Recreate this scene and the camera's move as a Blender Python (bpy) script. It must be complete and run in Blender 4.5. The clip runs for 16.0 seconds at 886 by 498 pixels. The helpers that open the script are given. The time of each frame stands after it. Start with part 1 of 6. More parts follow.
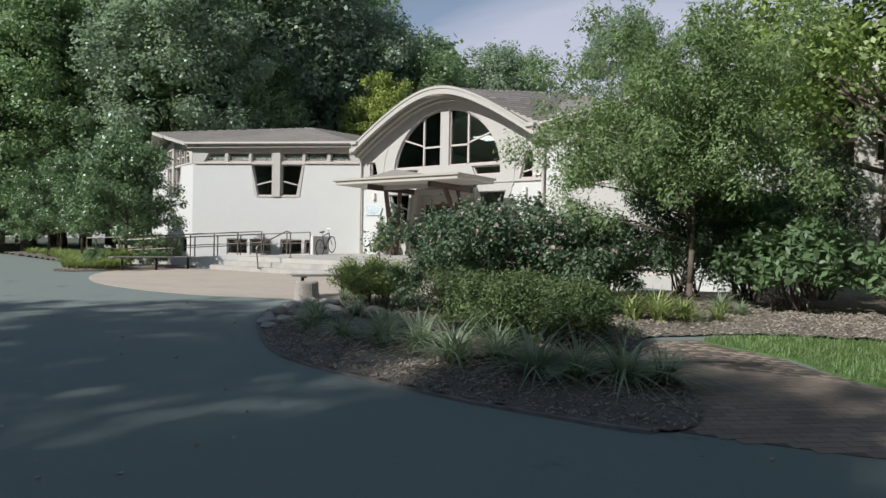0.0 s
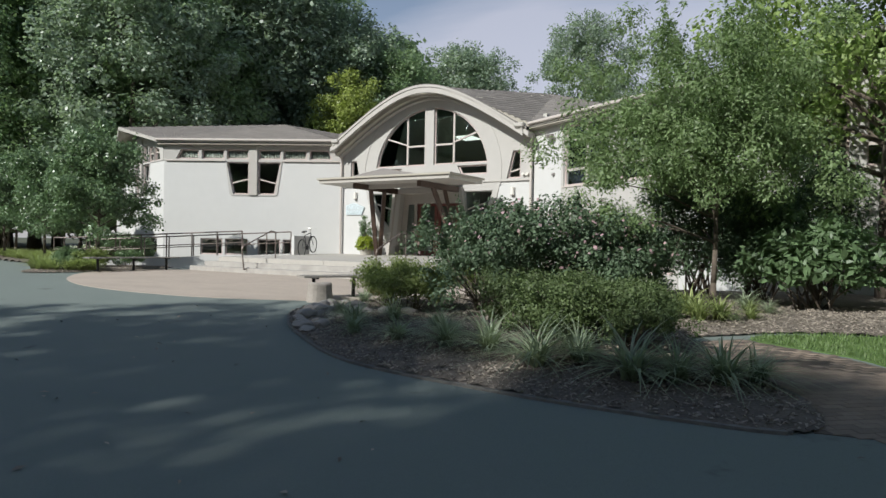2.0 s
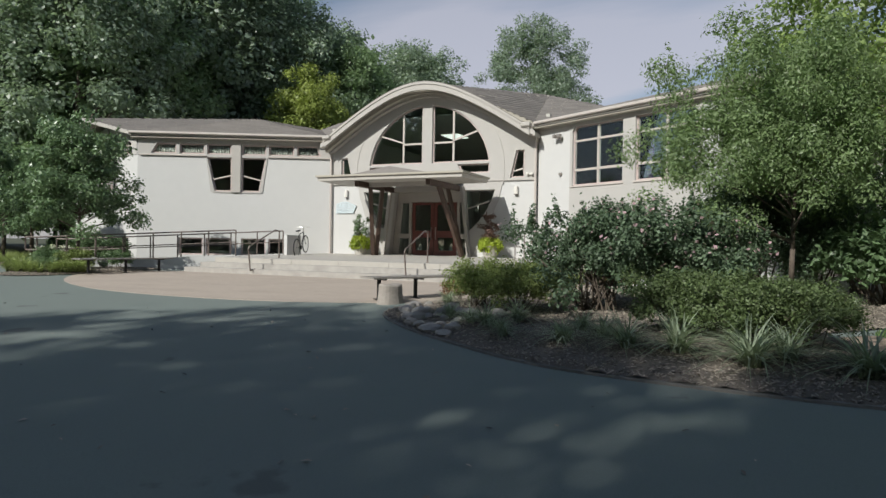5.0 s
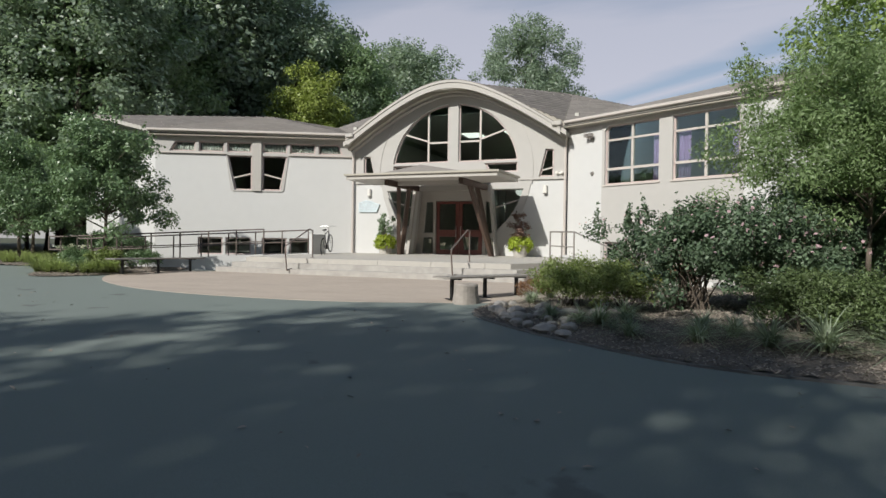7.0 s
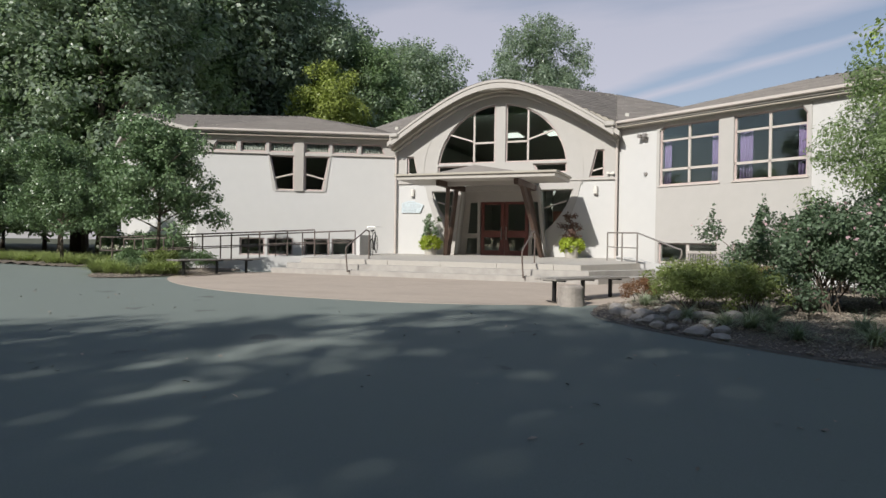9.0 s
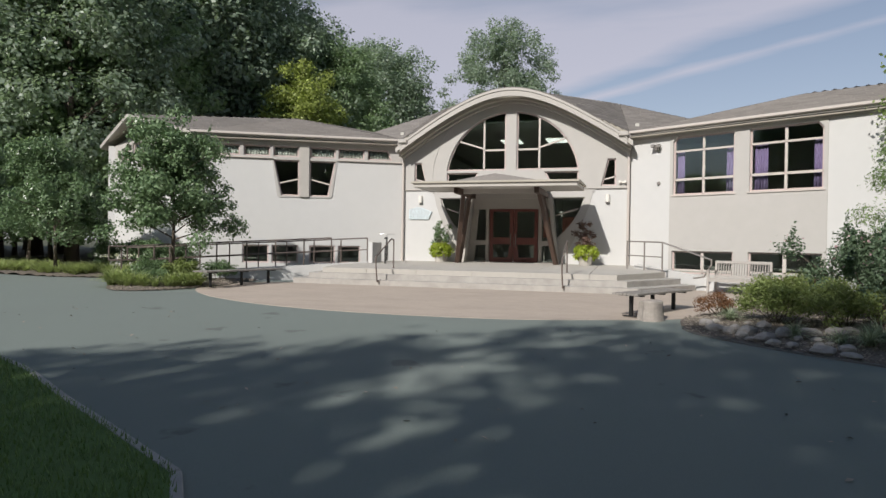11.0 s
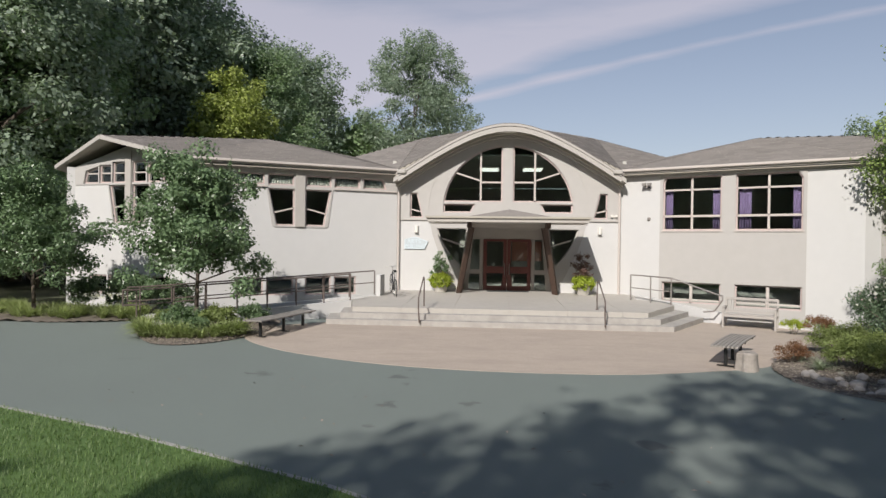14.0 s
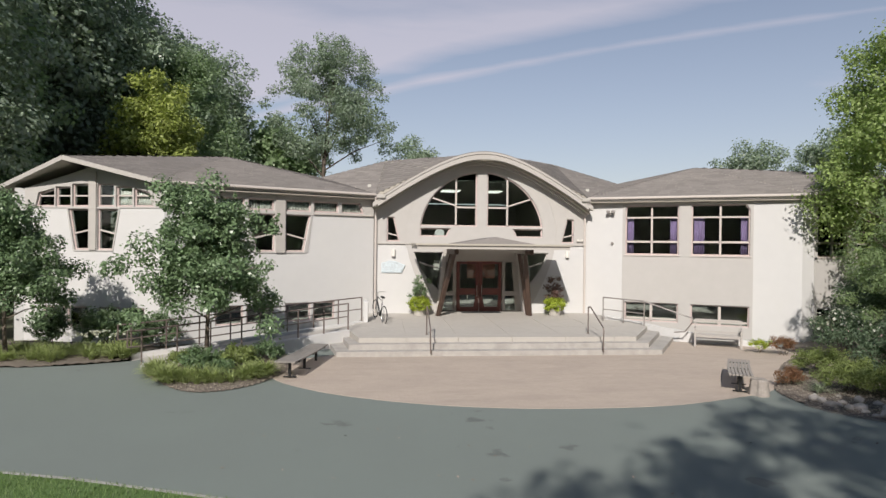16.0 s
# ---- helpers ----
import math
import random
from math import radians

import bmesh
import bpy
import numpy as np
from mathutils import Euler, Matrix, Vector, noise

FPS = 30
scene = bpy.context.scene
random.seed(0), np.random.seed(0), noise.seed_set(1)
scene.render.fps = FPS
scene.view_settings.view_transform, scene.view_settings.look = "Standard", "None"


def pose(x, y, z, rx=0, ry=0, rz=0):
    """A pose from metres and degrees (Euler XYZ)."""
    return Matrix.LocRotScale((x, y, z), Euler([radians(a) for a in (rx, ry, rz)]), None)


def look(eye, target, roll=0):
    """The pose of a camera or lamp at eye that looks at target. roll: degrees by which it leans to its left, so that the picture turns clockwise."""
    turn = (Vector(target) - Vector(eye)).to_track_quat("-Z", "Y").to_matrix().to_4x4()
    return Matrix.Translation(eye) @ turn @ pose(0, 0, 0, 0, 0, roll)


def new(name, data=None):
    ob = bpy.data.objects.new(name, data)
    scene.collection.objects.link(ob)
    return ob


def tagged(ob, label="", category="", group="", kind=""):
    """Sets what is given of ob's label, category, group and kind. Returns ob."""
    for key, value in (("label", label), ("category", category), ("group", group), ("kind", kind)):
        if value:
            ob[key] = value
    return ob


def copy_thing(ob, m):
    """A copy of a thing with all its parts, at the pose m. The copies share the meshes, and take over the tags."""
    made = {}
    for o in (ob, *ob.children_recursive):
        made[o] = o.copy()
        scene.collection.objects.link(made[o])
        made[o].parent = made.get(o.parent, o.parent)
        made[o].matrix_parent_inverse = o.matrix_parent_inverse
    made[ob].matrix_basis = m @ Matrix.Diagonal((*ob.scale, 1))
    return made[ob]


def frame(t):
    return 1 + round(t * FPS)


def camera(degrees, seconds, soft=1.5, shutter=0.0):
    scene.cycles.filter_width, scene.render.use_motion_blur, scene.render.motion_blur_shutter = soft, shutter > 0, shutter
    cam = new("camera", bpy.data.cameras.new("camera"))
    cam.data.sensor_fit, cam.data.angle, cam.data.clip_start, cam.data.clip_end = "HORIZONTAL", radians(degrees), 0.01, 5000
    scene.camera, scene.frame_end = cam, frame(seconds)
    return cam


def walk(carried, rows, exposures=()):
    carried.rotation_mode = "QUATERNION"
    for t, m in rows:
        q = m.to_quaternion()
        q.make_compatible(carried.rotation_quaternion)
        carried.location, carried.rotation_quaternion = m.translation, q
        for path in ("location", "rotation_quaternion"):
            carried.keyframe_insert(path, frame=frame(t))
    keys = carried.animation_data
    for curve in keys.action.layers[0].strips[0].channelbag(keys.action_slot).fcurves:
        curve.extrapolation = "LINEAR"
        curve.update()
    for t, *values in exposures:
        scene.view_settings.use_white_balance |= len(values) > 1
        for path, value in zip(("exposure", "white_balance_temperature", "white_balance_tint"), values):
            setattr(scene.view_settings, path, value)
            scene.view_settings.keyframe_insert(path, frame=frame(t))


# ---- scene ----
cam = camera(70.6, 16.0)
EXPOSURE = 0.22
METRES, TURN = 20.0, 35.2
START = (14.52, -20.58, 1.0)
ROWS = [
    (0.0, 0.0, 0.0, 0.0, 0.01, -0.48, -1.04),
    (0.5, -0.0104, 0.001, 0.0001, -0.21, -0.47, -1.05),
    (1.0, -0.0259, 0.0033, -0.0, -1.25, -0.46, -1.03),
    (1.5, -0.044, 0.0067, -0.0003, -2.83, -0.45, -1.04),
    (2.0, -0.0647, 0.0106, -0.0007, -4.35, -0.43, -1.03),
    (2.5, -0.0864, 0.0147, -0.0011, -5.63, -0.43, -1.02),
    (3.0, -0.11, 0.0197, -0.0007, -6.88, -0.46, -0.97),
    (3.5, -0.1348, 0.025, -0.0007, -8.01, -0.49, -0.92),
    (4.0, -0.1592, 0.0316, -0.0012, -9.21, -0.45, -0.93),
    (6.5, -0.2719, 0.0606, -0.0032, -12.77, -0.47, -0.87),
    (7.0, -0.2945, 0.0678, -0.0034, -13.05, -0.48, -0.86),
    (7.5, -0.3183, 0.0748, -0.0037, -13.28, -0.47, -0.87),
    (8.0, -0.3427, 0.0832, -0.004, -13.45, -0.46, -0.88),
    (8.5, -0.3689, 0.0919, -0.0041, -13.6, -0.45, -0.87),
    (9.0, -0.3955, 0.1004, -0.0037, -13.75, -0.46, -0.88),
    (11.5, -0.5532, 0.1558, 0.0168, -20.75, -0.42, -0.82),
    (12.0, -0.5902, 0.1698, 0.0255, -22.76, -0.4, -0.79),
    (12.5, -0.6288, 0.1851, 0.0344, -24.79, -0.39, -0.79),
    (13.0, -0.669, 0.2009, 0.0444, -26.82, -0.38, -0.77),
    (13.5, -0.7108, 0.2173, 0.0561, -28.66, -0.37, -0.77),
    (14.0, -0.7527, 0.2347, 0.0683, -30.46, -0.37, -0.75),
    (14.5, -0.7962, 0.2544, 0.0806, -32.93, -0.34, -0.72),
    (15.0, -0.8396, 0.2754, 0.0931, -35.63, -0.33, -0.68),
    (15.5, -0.883, 0.2992, 0.1057, -38.47, -0.35, -0.64),
    (16.0, -0.9258, 0.3261, 0.1171, -41.24, -0.36, -0.61),
]
walk(cam, [(t, pose(*START, 0, 0, TURN) @ pose(METRES * x, METRES * y, METRES * z, 90 + pitch, roll, yaw)) for t, x, y, z, yaw, pitch, roll in ROWS],
     exposures=[(0.0, EXPOSURE + 0.18, 6350, 6), (2.0, EXPOSURE + 0.12, 6350, 5), (4.0, EXPOSURE - 0.06, 6450, 5), (7.0, EXPOSURE + 0.05, 6550, 6), (9.0, EXPOSURE + 0.06, 6600, 8), (11.5, EXPOSURE, 6600, 9), (16.0, EXPOSURE + 0.06, 6750, 11)])

# ---- world and sun ----
TO_SUN = Vector((-0.29, -1.0, 0.72)).normalized()
world = bpy.data.worlds.new("world")
scene.world = world
world.use_nodes = True
wn, wl = world.node_tree.nodes, world.node_tree.links
wn.clear()
sky = wn.new("ShaderNodeTexSky")
sky.sky_type, sky.sun_disc = "NISHITA", False
sky.sun_elevation = math.asin(TO_SUN.z)
sky.sun_rotation = math.atan2(TO_SUN.x, TO_SUN.y)
sky.air_density, sky.dust_density, sky.ozone_density = 1.0, 0.7, 1.0
geo = wn.new("ShaderNodeTexCoord")
sep = wn.new("ShaderNodeSeparateXYZ")
wl.new(geo.outputs["Generated"], sep.inputs[0])


def wmath(op, a, b):
    n = wn.new("ShaderNodeMath")
    n.operation = op
    for i, v in enumerate((a, b)):
        if isinstance(v, (int, float)):
            n.inputs[i].default_value = v
        else:
            wl.new(v, n.inputs[i])
    return n.outputs[0]


BANK = (-0.563, -0.827, 2.05)
# clouds lie on a level sheet far above: the direction divided by its height
height = wmath("ADD", wmath("MAXIMUM", sep.outputs[2], 0.0), 0.12)
cloud_xy = wn.new("ShaderNodeCombineXYZ")
wl.new(wmath("DIVIDE", sep.outputs[0], height), cloud_xy.inputs[0])
wl.new(wmath("DIVIDE", sep.outputs[1], height), cloud_xy.inputs[1])
cmap = wn.new("ShaderNodeMapping")
cmap.inputs["Rotation"].default_value = (0, 0, radians(-38))
cmap.inputs["Scale"].default_value = (0.28, 0.75, 1)
cmap.inputs["Location"].default_value = (0.35, 0.62, 0)
wl.new(cloud_xy.outputs[0], cmap.inputs[0])
cn = wn.new("ShaderNodeTexNoise")
cn.inputs["Scale"].default_value, cn.inputs["Detail"].default_value, cn.inputs["Roughness"].default_value = 1.0, 9, 0.55
wl.new(cmap.outputs[0], cn.inputs["Vector"])
cr = wn.new("ShaderNodeValToRGB")
cr.color_ramp.elements[0].position, cr.color_ramp.elements[1].position = 0.40, 0.58
# the cloud sheet ends along one long streak
far_side = wmath("ADD", wmath("MULTIPLY", wmath("DIVIDE", sep.outputs[0], height), BANK[0]), wmath("MULTIPLY", wmath("DIVIDE", sep.outputs[1], height), BANK[1]))
edge_ = wmath("MINIMUM", wmath("MAXIMUM", wmath("MULTIPLY", wmath("ADD", far_side, BANK[2]), 1.4), -0.20), 0.13)
# a thin streak runs beside it
streak = wmath("SUBTRACT", 0.02, wmath("MULTIPLY", wmath("ABSOLUTE", wmath("ADD", far_side, BANK[2] + 0.20), 0.0), 2.2))
edge_ = wmath("MAXIMUM", edge_, streak)
# and thins out again overhead, to clear sky behind
near_edge = wmath("MAXIMUM", wmath("MULTIPLY", wmath("ADD", far_side, 0.75), -0.45), -0.35)
bank = wmath("MINIMUM", edge_, near_edge)
wl.new(wmath("ADD", cn.outputs["Fac"], bank), cr.inputs[0])
cmix = wn.new("ShaderNodeMix")
cmix.data_type = "RGBA"
# haze thickens towards the horizon
haze = wmath("MULTIPLY", wmath("MAXIMUM", wmath("SUBTRACT", 1.0, wmath("MULTIPLY", wmath("MAXIMUM", sep.outputs[2], 0.0), 1.7)), 0.0), 0.48)
wl.new(wmath("MINIMUM", wmath("ADD", wmath("MULTIPLY", cr.outputs[0], 0.52), haze), 0.9), cmix.inputs[0])
wl.new(sky.outputs[0], cmix.inputs[6])
cmix.inputs[7].default_value = (6.6, 6.4, 7.5, 1)
bg = wn.new("ShaderNodeBackground")
bg.inputs["Strength"].default_value = 0.077
wout = wn.new("ShaderNodeOutputWorld")
wl.new(cmix.outputs[2], bg.inputs[0])
wl.new(bg.outputs[0], wout.inputs[0])

sun_data = bpy.data.lights.new("sun", "SUN")
sun_data.energy, sun_data.angle, sun_data.color = 3.95, radians(0.55), (1.0, 0.97, 0.925)
sun = new("sun", sun_data)
sun.matrix_world = look(TO_SUN * 60, (0, 0, 0))


# ---- materials ----
def material(name, colour, rough=0.7, metal=0.0, grain=8.0, vary=0.15, bump=0.1, bump_scale=60.0, stain=0.0, stain_scale=0.6,
             stain_colour=None, island=0.0, per_object=0.0, spec=0.5):
    m = bpy.data.materials.new(name)
    m.use_nodes = True
    n, l = m.node_tree.nodes, m.node_tree.links
    p = n["Principled BSDF"]
    p.inputs["Roughness"].default_value, p.inputs["Metallic"].default_value = rough, metal
    p.inputs["Specular IOR Level"].default_value = spec
    tc = n.new("ShaderNodeTexCoord")
    out = None

    def mix(fac, a, b, blend="MIX"):
        x = n.new("ShaderNodeMix")
        x.data_type, x.blend_type = "RGBA", blend
        for i, v in ((0, fac), (6, a), (7, b)):
            if isinstance(v, bpy.types.NodeSocket):
                l.new(v, x.inputs[i])
            else:
                x.inputs[i].default_value = v
        return x.outputs[2]

    def tone(k):
        return (*[min(1.0, c * k) for c in colour], 1)

    geo_n = n.new("ShaderNodeNewGeometry")
    t1 = n.new("ShaderNodeTexNoise")
    t1.inputs["Scale"].default_value, t1.inputs["Detail"].default_value = grain, 6
    l.new(geo_n.outputs["Position"], t1.inputs["Vector"])
    out = mix(t1.outputs["Fac"], tone(1 - vary * 1.6), tone(1 + vary * 1.6))
    if stain:
        t2 = n.new("ShaderNodeTexNoise")
        t2.inputs["Scale"].default_value, t2.inputs["Detail"].default_value, t2.inputs["Roughness"].default_value = stain_scale, 7, 0.62
        l.new(geo_n.outputs["Position"], t2.inputs["Vector"])
        r2 = n.new("ShaderNodeValToRGB")
        r2.color_ramp.elements[0].position, r2.color_ramp.elements[1].position = 0.42, 0.72
        l.new(t2.outputs["Fac"], r2.inputs[0])
        k2 = n.new("ShaderNodeMath")
        k2.operation = "MULTIPLY"
        k2.inputs[1].default_value = stain
        l.new(r2.outputs[0], k2.inputs[0])
        out = mix(k2.outputs[0], out, (*(stain_colour or [c * 0.5 for c in colour]), 1))
    for amount, socket in ((island, geo_n.outputs["Random Per Island"]), (per_object, None)):
        if amount:
            if socket is None:
                socket = n.new("ShaderNodeObjectInfo").outputs["Random"]
            mr = n.new("ShaderNodeMapRange")
            mr.inputs[3].default_value, mr.inputs[4].default_value = 1 - amount, 1 + amount
            l.new(socket, mr.inputs[0])
            cc = n.new("ShaderNodeCombineXYZ")
            for i in range(3):
                l.new(mr.outputs[0], cc.inputs[i])
            out = mix(1.0, out, cc.outputs[0], "MULTIPLY")
    l.new(out, p.inputs["Base Color"])
    if bump:
        tb = n.new("ShaderNodeTexNoise")
        tb.inputs["Scale"].default_value, tb.inputs["Detail"].default_value = bump_scale, 4
        l.new(geo_n.outputs["Position"], tb.inputs["Vector"])
        b = n.new("ShaderNodeBump")
        b.inputs["Strength"].default_value, b.inputs["Distance"].default_value = bump, 0.01
        l.new(tb.outputs["Fac"], b.inputs["Height"])
        l.new(b.outputs[0], p.inputs["Normal"])
    return m


def leaf_material(name, colour, vary=0.35, through_light=0.35, gloss=0.55):
    m = material(name, colour, gloss, 0, 0.5, 0.18, 0, island=vary, per_object=0.12, spec=0.5)
    n, l = m.node_tree.nodes, m.node_tree.links
    p = n["Principled BSDF"]
    t = n.new("ShaderNodeBsdfTranslucent")
    t.inputs[0].default_value = (min(1, colour[0] * 1.3), min(1, colour[1] * 1.4), colour[2], 1)
    x = n.new("ShaderNodeMixShader")
    x.inputs[0].default_value = through_light
    l.new(p.outputs[0], x.inputs[1])
    l.new(t.outputs[0], x.inputs[2])
    l.new(x.outputs[0], n["Material Output"].inputs[0])
    return m


def glass_material(name, tint):
    m = bpy.data.materials.new(name)
    m.use_nodes = True
    n, l = m.node_tree.nodes, m.node_tree.links
    n.remove(n["Principled BSDF"])
    clear, gl, fr, x = (n.new("ShaderNode" + k) for k in ("BsdfTransparent", "BsdfGlossy", "Fresnel", "MixShader"))
    clear.inputs[0].default_value = (*tint, 1)
    gl.inputs["Roughness"].default_value = 0.01
    gl.inputs["Color"].default_value = (0.9, 0.95, 0.95, 1)
    fr.inputs[0].default_value = 1.7
    l.new(fr.outputs[0], x.inputs[0])
    l.new(clear.outputs[0], x.inputs[1])
    l.new(gl.outputs[0], x.inputs[2])
    l.new(x.outputs[0], n["Material Output"].inputs[0])
    return m


WHITE = material("white_stucco", (0.56, 0.55, 0.542), 0.9, 0, 3, 0.02, 0.25, 90, 0.12, 0.5, (0.66, 0.63, 0.58))
TAUPE = material("taupe_stucco", (0.455, 0.433, 0.413), 0.9, 0, 3, 0.03, 0.25, 90, 0.10, 0.6, (0.44, 0.41, 0.37))
TRIM = material("taupe_paint", (0.44, 0.41, 0.38), 0.6, 0, 5, 0.03, 0.05, 40, 0.1, 1.5)
TRIM_DARK = material("dark_taupe_paint", (0.23, 0.20, 0.175), 0.6, 0, 5, 0.05, 0.05, 40)
SOFFIT = material("soffit_paint", (0.42, 0.385, 0.33), 0.8, 0, 4, 0.03, 0.1, 30, 0.15, 0.8)
FRAME = material("window_frame_paint", (0.53, 0.475, 0.44), 0.5, 0, 6, 0.03, 0.03, 40)
FRAME_ROSE = material("sash_paint", (0.50, 0.40, 0.38), 0.5, 0, 6, 0.03, 0.03, 40)
DOOR_RED = material("mahogany_door", (0.16, 0.05, 0.04), 0.38, 0, 14, 0.2, 0.05, 30)
STEEL = material("brushed_steel", (0.55, 0.54, 0.52), 0.3, 1.0, 30, 0.05, 0.03, 80)
RAIL = material("painted_rail", (0.17, 0.135, 0.12), 0.42, 0.3, 20, 0.12, 0.04, 60)
RAIL_GREY = material("galvanised_rail", (0.34, 0.31, 0.29), 0.4, 0.5, 20, 0.08, 0.04, 60)
TIMBER = material("dark_timber", (0.075, 0.045, 0.033), 0.6, 0, 9, 0.3, 0.2, 25)
CONCRETE = material("concrete", (0.44, 0.41, 0.375), 0.88, 0, 6, 0.06, 0.25, 70, 0.25, 0.9, (0.36, 0.33, 0.30))
STEP_STONE = material("weathered_step", (0.40, 0.375, 0.35), 0.9, 0, 5, 0.10, 0.3, 60, 0.55, 2.2, (0.25, 0.23, 0.215))
ASPHALT = material("asphalt", (0.178, 0.206, 0.190), 0.88, 0, 130, 0.20, 0.4, 170, 0.35, 0.35, (0.156, 0.172, 0.163))
# darker damp and oily spots here and there on the drive
_n, _l = ASPHALT.node_tree.nodes, ASPHALT.node_tree.links
_p = _n["Principled BSDF"]
_pos, _spot, _ramp, _mix = (_n.new("ShaderNode" + k) for k in ("NewGeometry", "TexNoise", "ValToRGB", "Mix"))
_spot.inputs["Scale"].default_value, _spot.inputs["Detail"].default_value = 1.1, 5
_ramp.color_ramp.elements[0].position, _ramp.color_ramp.elements[1].position = 0.68, 0.72
_mix.data_type = "RGBA"
_mix.inputs[7].default_value = (0.12, 0.132, 0.126, 1)
_l.new(_pos.outputs["Position"], _spot.inputs["Vector"])
_l.new(_spot.outputs["Fac"], _ramp.inputs[0])
_l.new(_ramp.outputs[0], _mix.inputs[0])
_l.new(_p.inputs["Base Color"].links[0].from_socket, _mix.inputs[6])
_l.new(_mix.outputs[2], _p.inputs["Base Color"])
KERB = material("concrete_edging", (0.36, 0.35, 0.33), 0.9, 0, 10, 0.12, 0.3, 60, 0.3, 1.5)
BED_EDGE = material("worn_edging", (0.20, 0.19, 0.175), 0.95, 0, 12, 0.25, 0.5, 50, 0.5, 2.0)
PAVER = material("brick_paver", (0.455, 0.38, 0.32), 0.9, 0, 20, 0.08, 0.2, 90, 0.5, 0.7, (0.39, 0.325, 0.275))
# faint running bond of the clay pavers, with wear in long bands
_n, _l = PAVER.node_tree.nodes, PAVER.node_tree.links
_p = _n["Principled BSDF"]
_pos, _bond, _map, _band, _mix, _mix2 = (_n.new("ShaderNode" + k) for k in ("NewGeometry", "TexBrick", "Mapping", "TexNoise", "Mix", "Mix"))
_bond.inputs["Scale"].default_value, _bond.inputs["Brick Width"].default_value, _bond.inputs["Row Height"].default_value = 1.0, 0.2, 0.1
_bond.inputs["Mortar Size"].default_value = 0.003
for k, v in (("Color1", 1.0), ("Color2", 0.94), ("Mortar", 0.86)):
    _bond.inputs[k].default_value = (v, v, v, 1)
_map.inputs["Scale"].default_value = (0.5, 2.4, 1)
_band.inputs["Scale"].default_value, _band.inputs["Detail"].default_value = 1.0, 6
for m_ in (_mix, _mix2):
    m_.data_type = "RGBA"
_mix.blend_type, _mix.inputs[0].default_value = "MULTIPLY", 1.0
_mix2.inputs[7].default_value = (0.36, 0.30, 0.255, 1)
_ramp = _n.new("ShaderNodeMapRange")
_ramp.inputs[1].default_value, _ramp.inputs[2].default_value, _ramp.inputs[4].default_value = 0.45, 0.75, 0.55
_l.new(_pos.outputs["Position"], _bond.inputs["Vector"])
_l.new(_pos.outputs["Position"], _map.inputs[0])
_l.new(_map.outputs[0], _band.inputs["Vector"])
_l.new(_band.outputs["Fac"], _ramp.inputs[0])
_l.new(_ramp.outputs[0], _mix2.inputs[0])
_l.new(_p.inputs["Base Color"].links[0].from_socket, _mix2.inputs[6])
_l.new(_mix2.outputs[2], _mix.inputs[6])
_l.new(_bond.outputs[0], _mix.inputs[7])
_l.new(_mix.outputs[2], _p.inputs["Base Color"])
PATH_BRICK = material("path_brick", (0.25, 0.195, 0.155), 0.9, 0, 16, 0.12, 0.35, 80, 0.4, 1.6, (0.20, 0.145, 0.11), per_object=0.16)
PATH_BRICK_FAR = material("path_brick_far", (0.25, 0.195, 0.155), 0.9, 0, 16, 0.12, 0.35, 80, 0.4, 1.6, (0.20, 0.145, 0.11), island=0.16)
SHINGLE = material("shingle", (0.205, 0.187, 0.176), 0.92, 0, 18, 0.16, 0.4, 60, 0.3, 0.6, (0.16, 0.145, 0.136), island=0.13)
LAWN = material("lawn_soil", (0.085, 0.15, 0.04), 0.95, 0, 12, 0.25, 0.5, 60, 0.4, 0.5, (0.11, 0.16, 0.05))
FOREST_FLOOR = material("forest_floor", (0.07, 0.075, 0.04), 0.95, 0, 2, 0.3, 0.5, 20, 0.5, 0.3, (0.05, 0.045, 0.03))
MULCH = material("mulch", (0.165, 0.138, 0.115), 0.95, 0, 40, 0.45, 1.0, 45, 0.6, 3.0, (0.08, 0.065, 0.052))
CHIP = material("wood_chip", (0.28, 0.24, 0.20), 0.9, 0, 30, 0.2, 0.2, 60, island=0.45)
STONE = material("field_stone", (0.37, 0.34, 0.315), 0.9, 0, 9, 0.2, 0.5, 22, 0.4, 4)
BARK = material("bark", (0.12, 0.095, 0.075), 0.95, 0, 14, 0.3, 0.9, 24)
BARK_PALE = material("pale_bark", (0.30, 0.25, 0.21), 0.95, 0, 14, 0.25, 0.6, 24)
STUMP_WOOD = material("weathered_stump", (0.32, 0.285, 0.255), 0.9, 0, 12, 0.2, 0.6, 22)
SLAT = material("weathered_slat", (0.30, 0.275, 0.25), 0.8, 0, 18, 0.18, 0.25, 40)
TEAK = material("silvered_teak", (0.40, 0.37, 0.345), 0.8, 0, 18, 0.12, 0.2, 40)
BLACK = material("black_iron", (0.02, 0.02, 0.02), 0.5, 0.4, 20, 0.1, 0.05, 50)
RUBBER = material("tyre_rubber", (0.02, 0.02, 0.02), 0.8, 0, 20, 0.1, 0.1, 50)
PAINT_BIKE = material("bicycle_paint", (0.03, 0.03, 0.035), 0.3, 0.2, 20, 0.1, 0.0)
SIGN_BLUE = material("sign_blue", (0.50, 0.55, 0.575), 0.6, 0, 8, 0.06, 0.05, 40)
SIGN_PALE = material("sign_letters", (0.62, 0.70, 0.74), 0.6, 0, 8, 0.04, 0.0)
LAMP_SHELL = material("lamp_shell", (0.72, 0.69, 0.64), 0.5, 0, 8, 0.03, 0.0)
